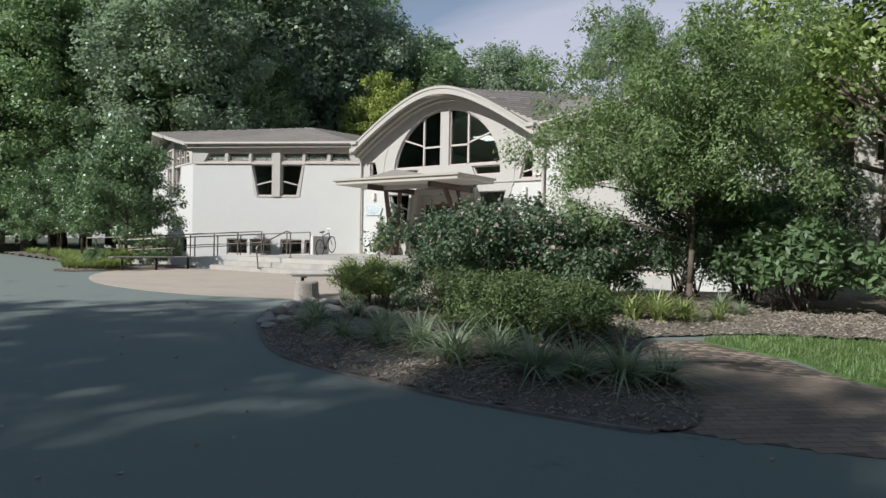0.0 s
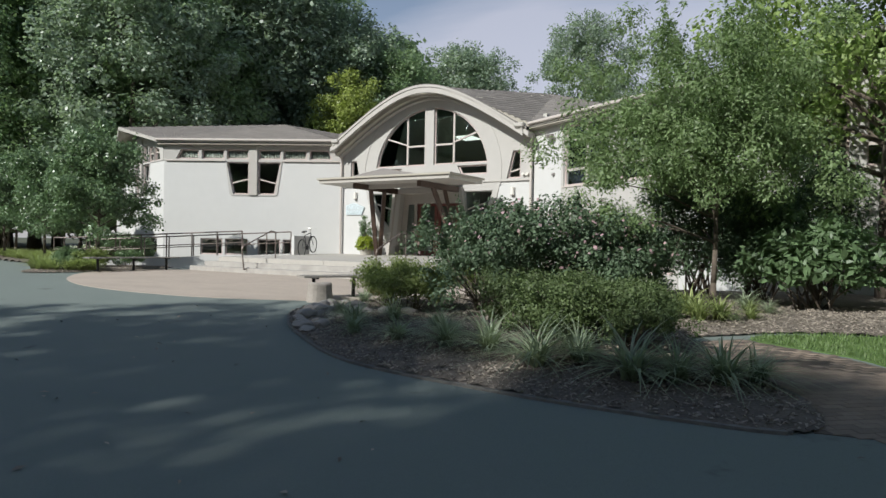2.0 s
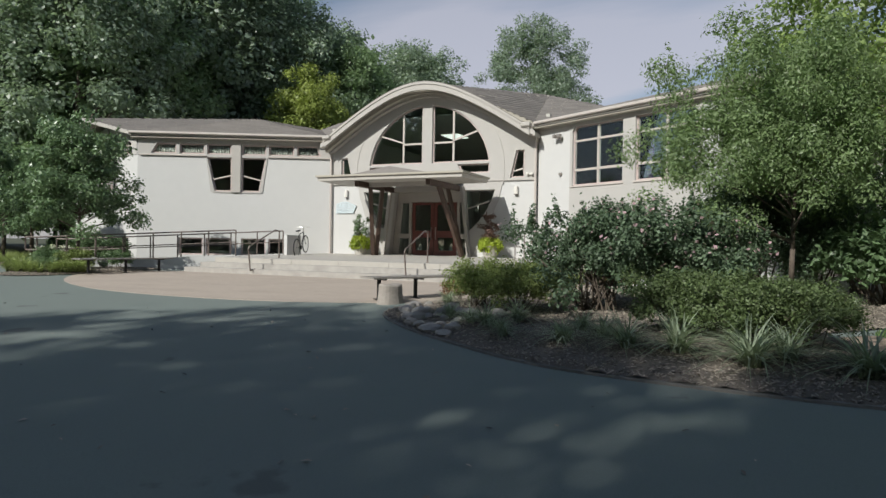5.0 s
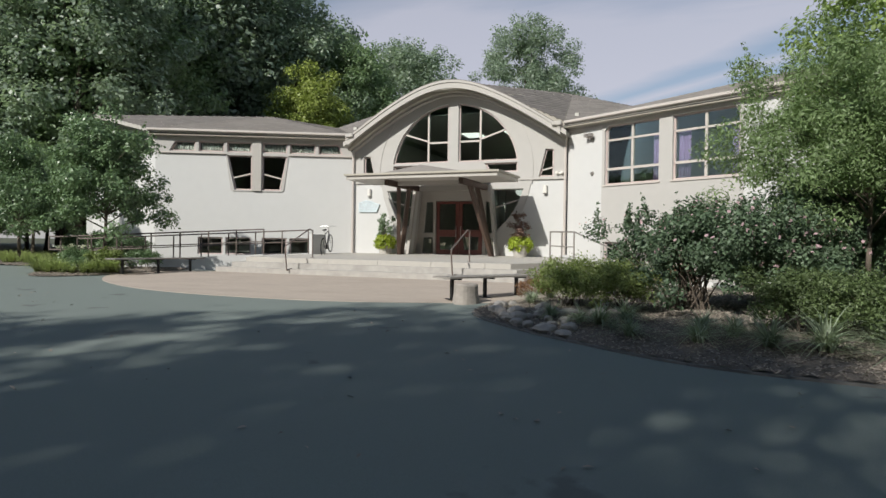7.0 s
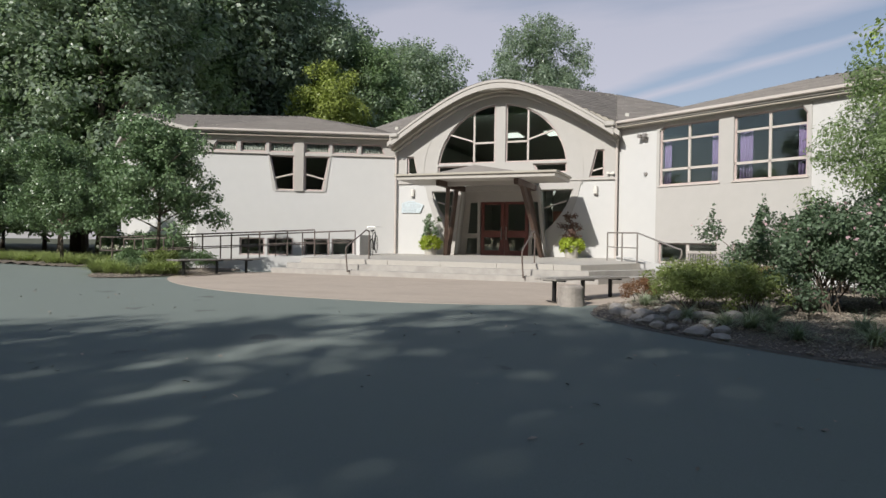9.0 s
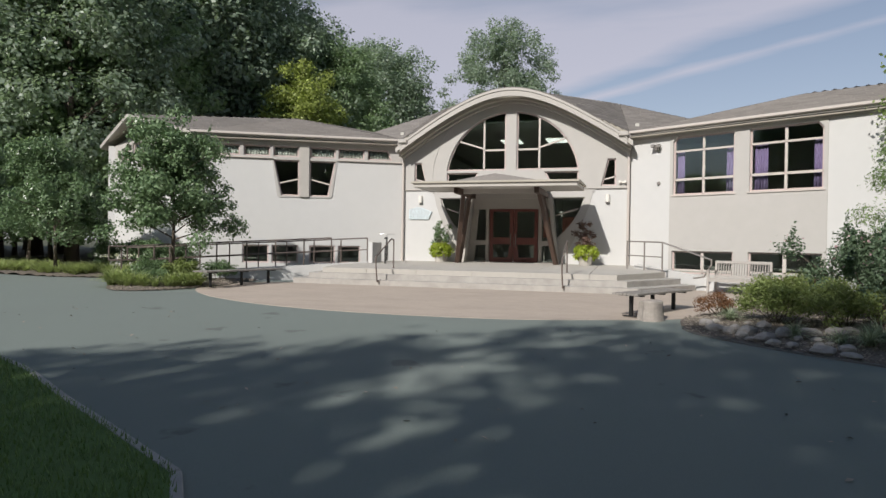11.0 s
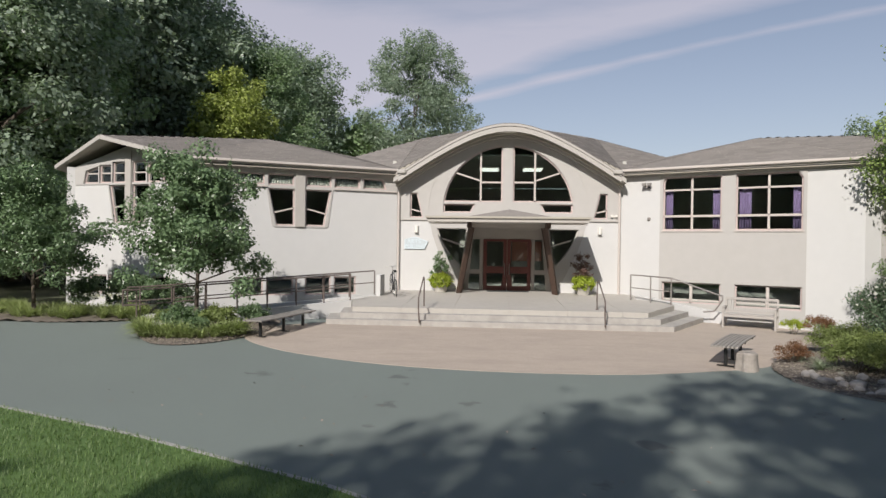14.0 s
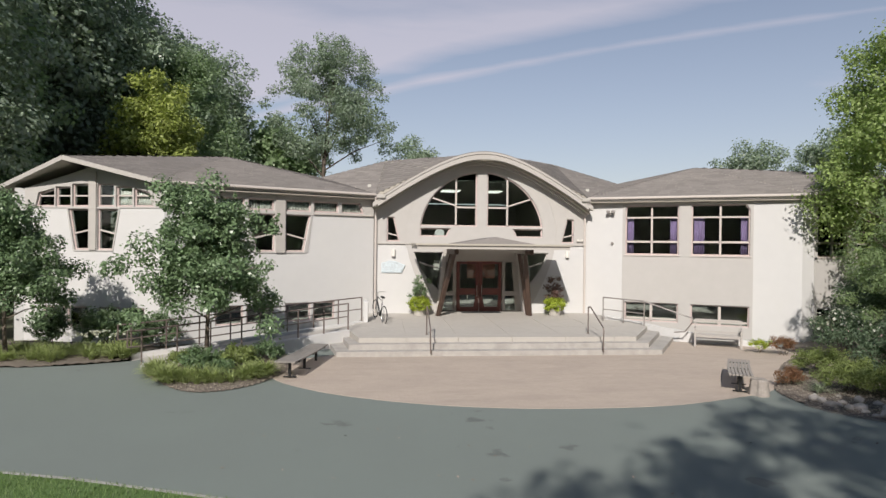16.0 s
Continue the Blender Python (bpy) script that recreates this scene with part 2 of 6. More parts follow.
CURTAIN = material("linen_curtain", (0.74, 0.69, 0.66), 0.95, 0, 9, 0.06, 0.1, 60)
PURPLE = material("purple_curtain", (0.25, 0.165, 0.32), 0.9, 0, 9, 0.1, 0.1, 60)
INSIDE = material("inside_wall", (0.50, 0.48, 0.44), 0.9, 0, 2, 0.05, 0.0)
CORAL = material("coral_board", (0.55, 0.22, 0.17), 0.8, 0, 4, 0.05, 0.0)
MAT_BLACK = material("door_mat", (0.03, 0.03, 0.032), 0.95, 0, 40, 0.3, 0.5, 90)
GLASS = glass_material("window_glass", (0.80, 0.86, 0.84))
LEAF_FOREST = leaf_material("forest_leaf", (0.235, 0.315, 0.175), 0.40, 0.42, 0.42)
LEAF_BLUE = leaf_material("oak_leaf", (0.265, 0.325, 0.245), 0.40, 0.42, 0.36)
LEAF_GOLD = leaf_material("golden_leaf", (0.29, 0.34, 0.085), 0.38, 0.28, 0.5)
LEAF_FINE = leaf_material("locust_leaf", (0.21, 0.285, 0.13), 0.38, 0.38, 0.5)
LEAF_PEAR = leaf_material("pear_leaf", (0.140, 0.205, 0.105), 0.42, 0.25, 0.35)
LEAF_ROSE = leaf_material("rose_leaf", (0.115, 0.168, 0.098), 0.42, 0.25, 0.55)
LEAF_SHRUB = leaf_material("shrub_leaf", (0.105, 0.145, 0.055), 0.42, 0.25)
LEAF_SPIREA = leaf_material("spirea_leaf", (0.19, 0.235, 0.075), 0.42, 0.3)
LEAF_SUNNY = leaf_material("sunny_leaf", (0.25, 0.325, 0.115), 0.40, 0.42, 0.45)
LEAF_BROAD = leaf_material("broad_leaf", (0.15, 0.225, 0.11), 0.35, 0.3, 0.45)
LEAF_LIME = leaf_material("lime_leaf", (0.30, 0.36, 0.04), 0.3, 0.35)
LEAF_RUST = leaf_material("rust_leaf", (0.20, 0.10, 0.05), 0.35, 0.3)
LEAF_PURPLE = leaf_material("plum_leaf", (0.13, 0.075, 0.06), 0.35, 0.3)
PETAL = leaf_material("rose_petal", (0.60, 0.40, 0.44), 0.3, 0.4)
PETAL_WHITE = leaf_material("white_petal", (0.72, 0.70, 0.66), 0.2, 0.4)
BLADE = leaf_material("grass_blade", (0.32, 0.37, 0.26), 0.38, 0.3, 0.45)
BLADE_LILY = leaf_material("lily_blade", (0.31, 0.36, 0.15), 0.35, 0.35)
PATH_JOINT = material("path_joint", (0.12, 0.095, 0.078), 0.95, 0, 30, 0.15, 0.3, 90)
BLADE_LAWN = leaf_material("lawn_blade", (0.145, 0.215, 0.075), 0.40, 0.35)


# ---- mesh helpers ----
def part(name, bm, mat, parent=None, label="", smooth=False):
    me = bpy.data.meshes.new(name)
    if smooth:
        for f in bm.faces:
            f.smooth = True
    bm.to_mesh(me)
    bm.free()
    me.materials.append(mat)
    ob = new(name, me)
    if parent is not None:
        ob.parent = parent
    if label:
        ob["label"] = label
    return ob


def thing(name, m=None, label="", category="", group="", kind=""):
    ob = new(name)
    if m is not None:
        ob.matrix_basis = m
    return tagged(ob, label, category, group, kind)


def box(bm, size, at=(0, 0, 0), m=None, bevel=0.0):
    made = bmesh.ops.create_cube(bm, size=1.0)["verts"]
    t = Matrix.Translation(at) @ Matrix.Diagonal((*size, 1))
    bmesh.ops.transform(bm, matrix=(m @ t) if m is not None else t, verts=made)
    if bevel:
        edges = {e for v in made for e in v.link_edges}
        bmesh.ops.bevel(bm, geom=list(edges), offset=bevel, segments=1, affect="EDGES")
    return bm


def boxm(size, at=(0, 0, 0), m=None, bevel=0.0):
    return box(bmesh.new(), size, at, m, bevel)


def tube(bm, a, b, r, r2=None, sides=8):
    a, b = Vector(a), Vector(b)
    d = b - a
    made = bmesh.ops.create_cone(bm, cap_ends=True, segments=sides, radius1=r, radius2=r if r2 is None else r2, depth=d.length)["verts"]
    bmesh.ops.transform(bm, matrix=Matrix.Translation((a + b) / 2) @ d.to_track_quat("Z", "Y").to_matrix().to_4x4(), verts=made)
    return bm


def pipe(points, r, sides=8):
    bm = bmesh.new()
    for a, b in zip(points, points[1:]):
        tube(bm, a, b, r, sides=sides)
    for p in points[1:-1]:
        made = bmesh.ops.create_icosphere(bm, subdivisions=1, radius=r * 1.02)["verts"]
        bmesh.ops.translate(bm, vec=p, verts=made)
    return bm


def beam(a, b, w, h, bevel=0.0):
    a, b = Vector(a), Vector(b)
    d = b - a
    m = Matrix.Translation((a + b) / 2) @ d.to_track_quat("X", "Z").to_matrix().to_4x4()
    return boxm((d.length, w, h), (0, 0, 0), m, bevel)


def sheet(outer, holes=(), depth=0.2, y=0.0, bm=None):
    """A slab in the local x-z plane with openings through it, from y to y + depth."""
    bm = bm or bmesh.new()
    edges = []
    for loop in (outer, *holes):
        vs = [bm.verts.new((px, y, pz)) for px, pz in loop]
        edges += [bm.edges.new((vs[i], vs[(i + 1) % len(vs)])) for i in range(len(vs))]
    got = bmesh.ops.triangle_fill(bm, use_beauty=True, use_dissolve=False, edges=edges, normal=(0, -1, 0))
    faces = [g for g in got["geom"] if isinstance(g, bmesh.types.BMFace)]
    more = bmesh.ops.extrude_face_region(bm, geom=faces)
    bmesh.ops.translate(bm, vec=(0, depth, 0), verts=[g for g in more["geom"] if isinstance(g, bmesh.types.BMVert)])
    bmesh.ops.recalc_face_normals(bm, faces=bm.faces)
    return bm


def slab(outline, z0, z1, bm=None):
    """An upright prism on a plan outline; z may be a function of (x, y)."""
    bm = bm or bmesh.new()
    f0 = z0 if callable(z0) else (lambda x, y: z0)
    f1 = z1 if callable(z1) else (lambda x, y: z1)
    low = [bm.verts.new((x, y, f0(x, y))) for x, y in outline]
    top = [bm.verts.new((x, y, f1(x, y))) for x, y in outline]
    bm.faces.new(top)
    bm.faces.new(low[::-1])
    n = len(outline)
    for i in range(n):
        bm.faces.new((low[i], low[(i + 1) % n], top[(i + 1) % n], top[i]))
    bmesh.ops.recalc_face_normals(bm, faces=bm.faces)
    return bm


def inset(poly, d):
    """A convex outline (x, z) drawn in by d."""
    n = len(poly)
    cx, cz = sum(p[0] for p in poly) / n, sum(p[1] for p in poly) / n
    lines = []
    for i in range(n):
        a, b = Vector(poly[i]), Vector(poly[(i + 1) % n])
        t = (b - a).normalized()
        nn = Vector((-t.y, t.x))
        if nn.dot(Vector((cx, cz)) - a) < 0:
            nn = -nn
        lines.append((a + nn * d, t))
    out = []
    for i in range(n):
        (p, t), (q, s) = lines[i - 1], lines[i]
        det = t.x * s.y - t.y * s.x
        if abs(det) < 1e-4:
            out.append(tuple(q))
            continue
        k = ((q.x - p.x) * s.y - (q.y - p.y) * s.x) / det
        out.append(tuple(p + t * k))
    return out


def rect(x0, x1, z0, z1):
    return [(x0, z0), (x1, z0), (x1, z1), (x0, z1)]


def tri_mesh(name, verts, faces, mat, parent=None, smooth=False):
    me = bpy.data.meshes.new(name)
    nv, nf, k = len(verts), len(faces), len(faces[0])
    me.vertices.add(nv)
    me.vertices.foreach_set("co", np.asarray(verts, np.float32).ravel())
    me.loops.add(nf * k)
    me.loops.foreach_set("vertex_index", np.asarray(faces, np.int32).ravel())
    me.polygons.add(nf)
    me.polygons.foreach_set("loop_start", np.arange(0, nf * k, k, dtype=np.int32))
    me.update(calc_edges=True)
    me.materials.append(mat)
    ob = new(name, me)
    if parent is not None:
        ob.parent = parent
    return ob


def ground_z(x, y):
    return -0.08 + 0.030 * (min(max(y, -60.0), -8.0) + 8.0)


def at_frame(p, angle):
    return pose(p[0], p[1], 0, 0, 0, angle)


def window(name, m, poly, bars=(), y=0.05, width=0.055, mat=None, label="", category="window", curtain=None, sill=False):
    """A glazed opening: frame, pane and glazing bars, in the wall frame m."""
    w = thing(name, m, label or "dark glazed window with painted wooden frame", category, kind="structure")
    mat = mat or FRAME_ROSE
    part("window_frame", sheet(poly, [inset(poly, width)], 0.09, y), mat, w)
    g = part("pane", sheet(inset(poly, width * 0.6), (), 0.012, y + 0.04), GLASS, w)
    g.visible_shadow = False
    for a, b, bw in bars:
        part("glazing_bar", beam((a[0], y + 0.035, a[1]), (b[0], y + 0.035, b[1]), 0.07, bw), FRAME, w)
    if sill:
        xs = [p[0] for p in poly]
        z = min(p[1] for p in poly)
        part("window_sill", boxm((max(xs) - min(xs) + 0.1, 0.14, 0.05), ((max(xs) + min(xs)) / 2, y - 0.05, z - 0.022)), FRAME, w)
    return w


def cloth(m, x0, x1, z0, z1, y, mat, name, label, folds=0.11):
    n = max(6, int((x1 - x0) / 0.025))
    xs = np.linspace(x0, x1, n)
    vs, fs = [], []
    for i, x in enumerate(xs):
        d = 0.03 * math.sin(x / folds * 6.28) + 0.012 * math.sin(x / folds * 2.3 + 1)
        vs += [(x, y + d, z0), (x, y + d * 0.7, z1)]
        if i:
            k = 2 * i
            fs.append((k - 2, k, k + 1, k - 1))
    ob = tri_mesh(name, vs, fs, mat)
    ob.matrix_basis = m
    sol = ob.modifiers.new("thick", "SOLIDIFY")
    sol.thickness = 0.006
    return tagged(ob, label, "curtain", "curtains behind the windows")


# ---- ground ----
def grid_ground(name, x0, x1, y0, y1, nx, ny, mat, lift=0.0, label="", category="ground"):
    xs, ys = np.linspace(x0, x1, nx), np.linspace(y0, y1, ny)
    vs = [(x, y, ground_z(x, y) + lift) for y in ys for x in xs]
    fs = [(j * nx + i, j * nx + i + 1, (j + 1) * nx + i + 1, (j + 1) * nx + i) for j in range(ny - 1) for i in range(nx - 1)]
    return tagged(tri_mesh(name, vs, fs, mat), label, category, kind="structure")


def catmull(points, steps=8, closed=False):
    pts = [Vector(p) for p in points]
    n = len(pts)
    out = []
    for i in range(n if closed else n - 1):
        g = (lambda k: pts[k % n]) if closed else (lambda k: pts[min(max(k, 0), n - 1)])
        a, b, c, d = g(i - 1), g(i), g(i + 1), g(i + 2)
        for s in range(steps):
            t = s / steps
            out.append(tuple(0.5 * ((2 * b) + (c - a) * t + (2 * a - 5 * b + 4 * c - d) * t * t + (3 * b - a - 3 * c + d) * t ** 3)))
    if not closed:
        out.append(tuple(pts[-1]))
    return out


def inside(poly, x, y):
    hit = False
    n = len(poly)
    for i in range(n):
        (x1, y1), (x2, y2) = poly[i], poly[(i + 1) % n]
        if (y1 > y) != (y2 > y) and x < (x2 - x1) * (y - y1) / (y2 - y1) + x1:
            hit = not hit
    return hit


def flat_on_ground(name, outline, mat, thick, label, category, drop=0.4):
    """A sheet on the sloping ground with a plan outline, its edge thick above the ground."""
    bm = bmesh.new()
    vs = [bm.verts.new((x, y, 0)) for x, y in outline]
    edges = [bm.edges.new((vs[i], vs[(i + 1) % len(vs)])) for i in range(len(vs))]
    got = bmesh.ops.triangle_fill(bm, use_beauty=True, edges=edges, normal=(0, 0, 1))
    bmesh.ops.bisect_plane(bm, geom=bm.verts[:] + bm.edges[:] + bm.faces[:], plane_co=(0, -8, 0), plane_no=(0, 1, 0))
    for v in bm.verts:
        v.co.z = ground_z(v.co.x, v.co.y) + thick
    more = bmesh.ops.extrude_face_region(bm, geom=[f for f in bm.faces])
    bmesh.ops.translate(bm, vec=(0, 0, -drop), verts=[g for g in more["geom"] if isinstance(g, bmesh.types.BMVert)])
    bmesh.ops.recalc_face_normals(bm, faces=bm.faces)
    return tagged(part(name, bm, mat), label, category, kind="structure")


grid_ground("ground", -900, 900, -900, 900, 7, 61, FOREST_FLOOR, -0.05, "dark leaf-littered ground under the surrounding woods")
ROAD = catmull([(-60, -2.0), (-30, -5.0), (-21, -6.6), (-14.4, -7.9), (-11.6, -7.3), (-10.4, -6.0), (-7, -4.5), (-6, -3.5), (0, -3.5), (9, -3.5), (14, -9), (24, -10), (40, -6)], 5) + [(60, -6), (60, -60), (-60, -60)]
flat_on_ground("road", ROAD, ASPHALT, 0.0, "grey asphalt drive with faint stains and cracks", "road")

# ---- building: walls ----
FA = at_frame((0, 0), 0)
LW = at_frame((-4.5, 0.03), 27.5)
RW = at_frame((4.5, 0.0), -29.2)
B_L, C_L, B_R, C_R = (-11.6, -3.66), (-16.75, -2.37), (11.55, -3.94), (16.7, -2.66)
LG = at_frame(C_L, math.degrees(math.atan2(B_L[1] - C_L[1], B_L[0] - C_L[0])))
RG = at_frame(B_R, math.degrees(math.atan2(C_R[1] - B_R[1], C_R[0] - B_R[0])))
LEN_L, LEN_R = 8.0, 8.08
LEN_G = 5.31
CIRCLE_Z, R_GLASS, R_LOW = 3.79, 2.63, 2.95


def arc(r, a0, a1, n, cz=CIRCLE_Z):
    return [(r * math.cos(radians(a0 + (a1 - a0) * i / n)), cz + r * math.sin(radians(a0 + (a1 - a0) * i / n))) for i in range(n + 1)]


def mirror(poly):
    return [(-x, z) for x, z in poly][::-1]


def arch_z(x, top=7.15):
    return top + 1.7 - math.sqrt(1.7 ** 2 + (0.75 * x) ** 2)


a_low = math.degrees(math.asin((4.13 - CIRCLE_Z) / R_GLASS))
a_top = math.degrees(math.acos(0.21 / R_GLASS))
half_r = [(0.21, 4.13)] + arc(R_GLASS, a_low, a_top, 14)
low_r = [(1.48, 3.69), (2.60, 3.69), (2.60, 4.05), (1.30, 4.05)]
small_r = [(3.42, 3.47), (3.97, 3.47), (3.97, 4.49), (3.66, 4.49)]
lower_r = [(1.60, 3.05), (1.735, 1.46)] + arc(R_LOW, -52, -14.5, 10)
entry = [(-1.84, 0.40), (1.84, 0.40), (1.56, 3.05), (-1.56, 3.05)]
openings = [half_r, mirror(half_r), low_r, mirror(low_r), small_r, mirror(small_r), lower_r, mirror(lower_r), entry]
n_top = 24
head = [(-4.46 + 8.92 * i / n_top, arch_z(-4.46 + 8.92 * i / n_top) - 0.22) for i in range(n_top + 1)][::-1]
wall_front = thing("wall_front", FA, "white stucco entrance front with arched top", "wall", kind="structure")
part("wall_body", sheet([(-4.46, -0.3), (-1.84, -0.3), (-1.84, 0.40), (-1.56, 3.05), (1.56, 3.05), (1.84, 0.40), (1.84, -0.3), (4.46, -0.3)] + head, openings[:-1], 0.3, 0.0), WHITE, wall_front)
part("upper_panel", sheet([(-4.44, 3.39), (4.44, 3.39)] + [(x, z - 0.02) for x, z in head], [h for h in openings[:6]], 0.03, -0.033), TAUPE, wall_front, "taupe stucco upper panel")
part("panel_edge", boxm((8.9, 0.05, 0.03), (0, -0.045, 3.385)), TRIM, wall_front)
ring_out, ring_in = arc(3.22, -10, 190, 48), arc(3.19, -10, 190, 48)
part("arc_moulding", sheet(ring_out + ring_in[::-1], (), 0.02, -0.05), TAUPE, wall_front)
for s in (1, -1):
    outer = [(1.56, 3.385), (3.16, 3.385), (3.02, 2.75), (2.75, 2.0), (2.35, 1.2), (1.93, 0.42), (1.86, 0.42), (1.62, 2.9)]
    p = sheet(outer if s > 0 else mirror(outer), [lower_r if s > 0 else mirror(lower_r)], 0.03, -0.03)
    part("lower_panel", p, TAUPE, wall_front, "taupe stucco panel round the lower glass")

L_CLEAR = [[(-7.46, 4.57), (-6.43, 4.57), (-6.43, 5.0), (-7.22, 5.0)], rect(-6.29, -5.28, 4.57, 5.0), rect(-5.16, -4.18, 4.57, 5.0),
           rect(-3.73, -2.73, 4.57, 5.0), rect(-2.62, -1.58, 4.57, 5.0), [(-1.45, 4.57), (-0.44, 4.57), (-0.62, 5.0), (-1.45, 5.0)]]
L_TRAP = [[(-4.85, 3.03), (-4.15, 3.03), (-4.15, 4.45), (-5.16, 4.45)], [(-3.75, 3.03), (-3.0, 3.03), (-2.72, 4.45), (-3.75, 4.45)]]
L_LOW = [rect(-6.3, -5.3, 0.36, 1.07), rect(-5.19, -4.17, 0.36, 1.07), rect(-3.73, -2.71, 0.36, 1.07), rect(-2.6, -1.70, 0.36, 1.07)]
G_CLEAR = [[(0.42, 4.55), (1.17, 4.55), (1.17, 5.2), (0.55, 5.05)], rect(1.22, 1.8, 4.55, 5.25), rect(1.86, 2.5, 4.55, 5.35), rect(2.82, 3.46, 4.55, 5.35), rect(3.52, 4.14, 4.55, 5.25), [(4.2, 4.55), (4.92, 4.55), (4.78, 5.05), (4.2, 5.2)]]
G_TRAP = [[(1.95, 3.05), (2.5, 3.05), (2.5, 4.48), (1.7, 4.48)], [(2.82, 3.05), (3.38, 3.05), (3.62, 4.48), (2.82, 4.48)]]
G_LOW = [rect(0.75, 1.6, 0.36, 1.07), rect(1.66, 2.5, 0.36, 1.07), rect(2.85, 3.7, 0.36, 1.07), rect(3.76, 4.6, 0.36, 1.07)]
R_HIGH = [[(1.63, 3.03), (3.72, 3.03), (3.72, 5.06), (1.75, 5.06), (1.63, 4.9)], [(4.19, 3.03), (6.31, 3.03), (6.31, 4.86), (6.17, 5.06), (4.19, 5.06)]]
R_LOW_W = [rect(1.63, 3.72, 0.3, 1.08), rect(4.19, 6.31, 0.25, 1.08)]

wall_left = thing("wall_left_wing", LW, "white stucco wing wall with taupe band under the eaves", "wall", kind="structure")
part("wall_body", sheet(rect(-LEN_L, 0, -0.4, 5.32), L_CLEAR + L_TRAP + L_LOW, 0.3), WHITE, wall_left)
part("upper_band", sheet([(-LEN_L + 0.02, 4.5), (-5.22, 4.5), (-5.0, 3.02), (-4.9, 2.97), (-2.95, 2.97), (-2.86, 3.02), (-2.66, 4.5), (-0.02, 4.5), (-0.02, 5.3), (-LEN_L + 0.02, 5.3)], L_CLEAR + L_TRAP, 0.025, -0.028), TAUPE, wall_left, "taupe painted band and window surround")
part("centre_post", boxm((0.36, 0.05, 2.25), (-3.95, -0.055, 4.12)), TRIM, wall_left)
part("band_ledge", boxm((2.72, 0.06, 0.04), (-6.55, -0.05, 4.5)), FRAME, wall_left)
part("band_ledge", boxm((2.6, 0.06, 0.04), (-1.35, -0.05, 4.5)), FRAME, wall_left)
wall_lg = thing("wall_left_gable", LG, "white stucco gable wall with taupe band under the rake", "wall", kind="structure")
gtop = [(LEN_G, 5.2), (LEN_G / 2, 5.95), (0, 5.2)]
part("wall_body", sheet([(0, -0.4), (LEN_G, -0.4)] + gtop, G_CLEAR + G_TRAP + G_LOW, 0.3), WHITE, wall_lg)
part("upper_band", sheet([(0.02, 4.5), (1.64, 4.5), (1.9, 3.0), (3.42, 3.0), (3.68, 4.5), (LEN_G - 0.02, 4.5), (LEN_G - 0.02, 5.2), (LEN_G / 2, 5.93), (0.02, 5.2)], G_CLEAR + G_TRAP, 0.025, -0.028), TAUPE, wall_lg)
part("centre_post", boxm((0.28, 0.05, 2.7), (2.66, -0.055, 4.4)), TRIM, wall_lg)
wall_right = thing("wall_right_wing", RW, "white stucco wing wall with tall taupe window panel", "wall", kind="structure")
part("wall_body", sheet(rect(0, LEN_R, -0.4, 5.32), R_HIGH + R_LOW_W, 0.3), WHITE, wall_right)
part("tall_panel", sheet(rect(1.52, 6.42, -0.3, 5.28), R_HIGH + R_LOW_W, 0.03, -0.033), TAUPE, wall_right, "taupe stucco panel round the windows")
part("upper_band", boxm((1.48, 0.02, 0.2), (0.76, -0.012, 5.2)), TAUPE, wall_right)
part("upper_band", boxm((1.6, 0.02, 0.2), (7.24, -0.012, 5.2)), TAUPE, wall_right)
wall_rg = thing("wall_right_gable", RG, "white stucco gable wall behind the trees", "wall", kind="structure")
RG_WIN = [rect(0.75, 2.5, 3.03, 5.06), rect(2.85, 4.6, 3.03, 5.06), rect(0.75, 2.5, 0.3, 1.08), rect(2.85, 4.6, 0.3, 1.08)]
part("wall_body", sheet([(0, -0.4), (LEN_G, -0.4)] + gtop, RG_WIN, 0.3), WHITE, wall_rg)
part("tall_panel", sheet(rect(0.6, 4.75, -0.3, 5.2), RG_WIN, 0.03, -0.033), TAUPE, wall_rg)
# plain outer walls that close the building behind
back_l, back_r = (-22.5, 15.5), (22.5, 15.5)
for a, b, n in ((C_L, back_l, "wall_west"), (back_r, C_R, "wall_east")):
    v = Vector(b) - Vector(a)
    w = part(n, sheet(rect(0, v.length, -0.4, 5.2), (), 0.3), WHITE)
    w.matrix_basis = at_frame(a, math.degrees(math.atan2(v.y, v.x)))
    tagged(w, "plain white stucco outer wall", "wall", kind="structure")
w = part("wall_back", sheet(rect(-22.5, 22.5, -0.4, 5.2), (), 0.3), WHITE)
w.matrix_basis = at_frame((0, 15.5), 0)
tagged(w, "plain white stucco back wall", "wall", kind="structure")
# inside: storey floor, partition and back screen
HULL = [(-4.4, 0.4), (-11.4, -3.2), (-16.4, -2.0), (-22.2, 15.4), (22.2, 15.4), (16.3, -2.3), (11.35, -3.5), (4.4, 0.4)]
tagged(part("floor_inside", slab(HULL, 0.30, 0.40), INSIDE), "dark floor inside the building", "floor", kind="structure")
for wx, wy, ww in ((-11.8, 6.5, 14.0), (11.8, 6.5, 14.0), (0, 14.2, 9.6)):
    tagged(part("wall_inside", boxm((ww, 0.15, 5.6), (wx, wy, 3.15)), INSIDE), "dim partition wall inside the building", "wall", kind="structure")
for sx in (-4.7, 4.7):
    tagged(part("wall_inside", boxm((0.15, 13.7, 5.5), (sx, 7.3, 3.1)), INSIDE), "dim side wall inside the building", "wall", kind="structure")

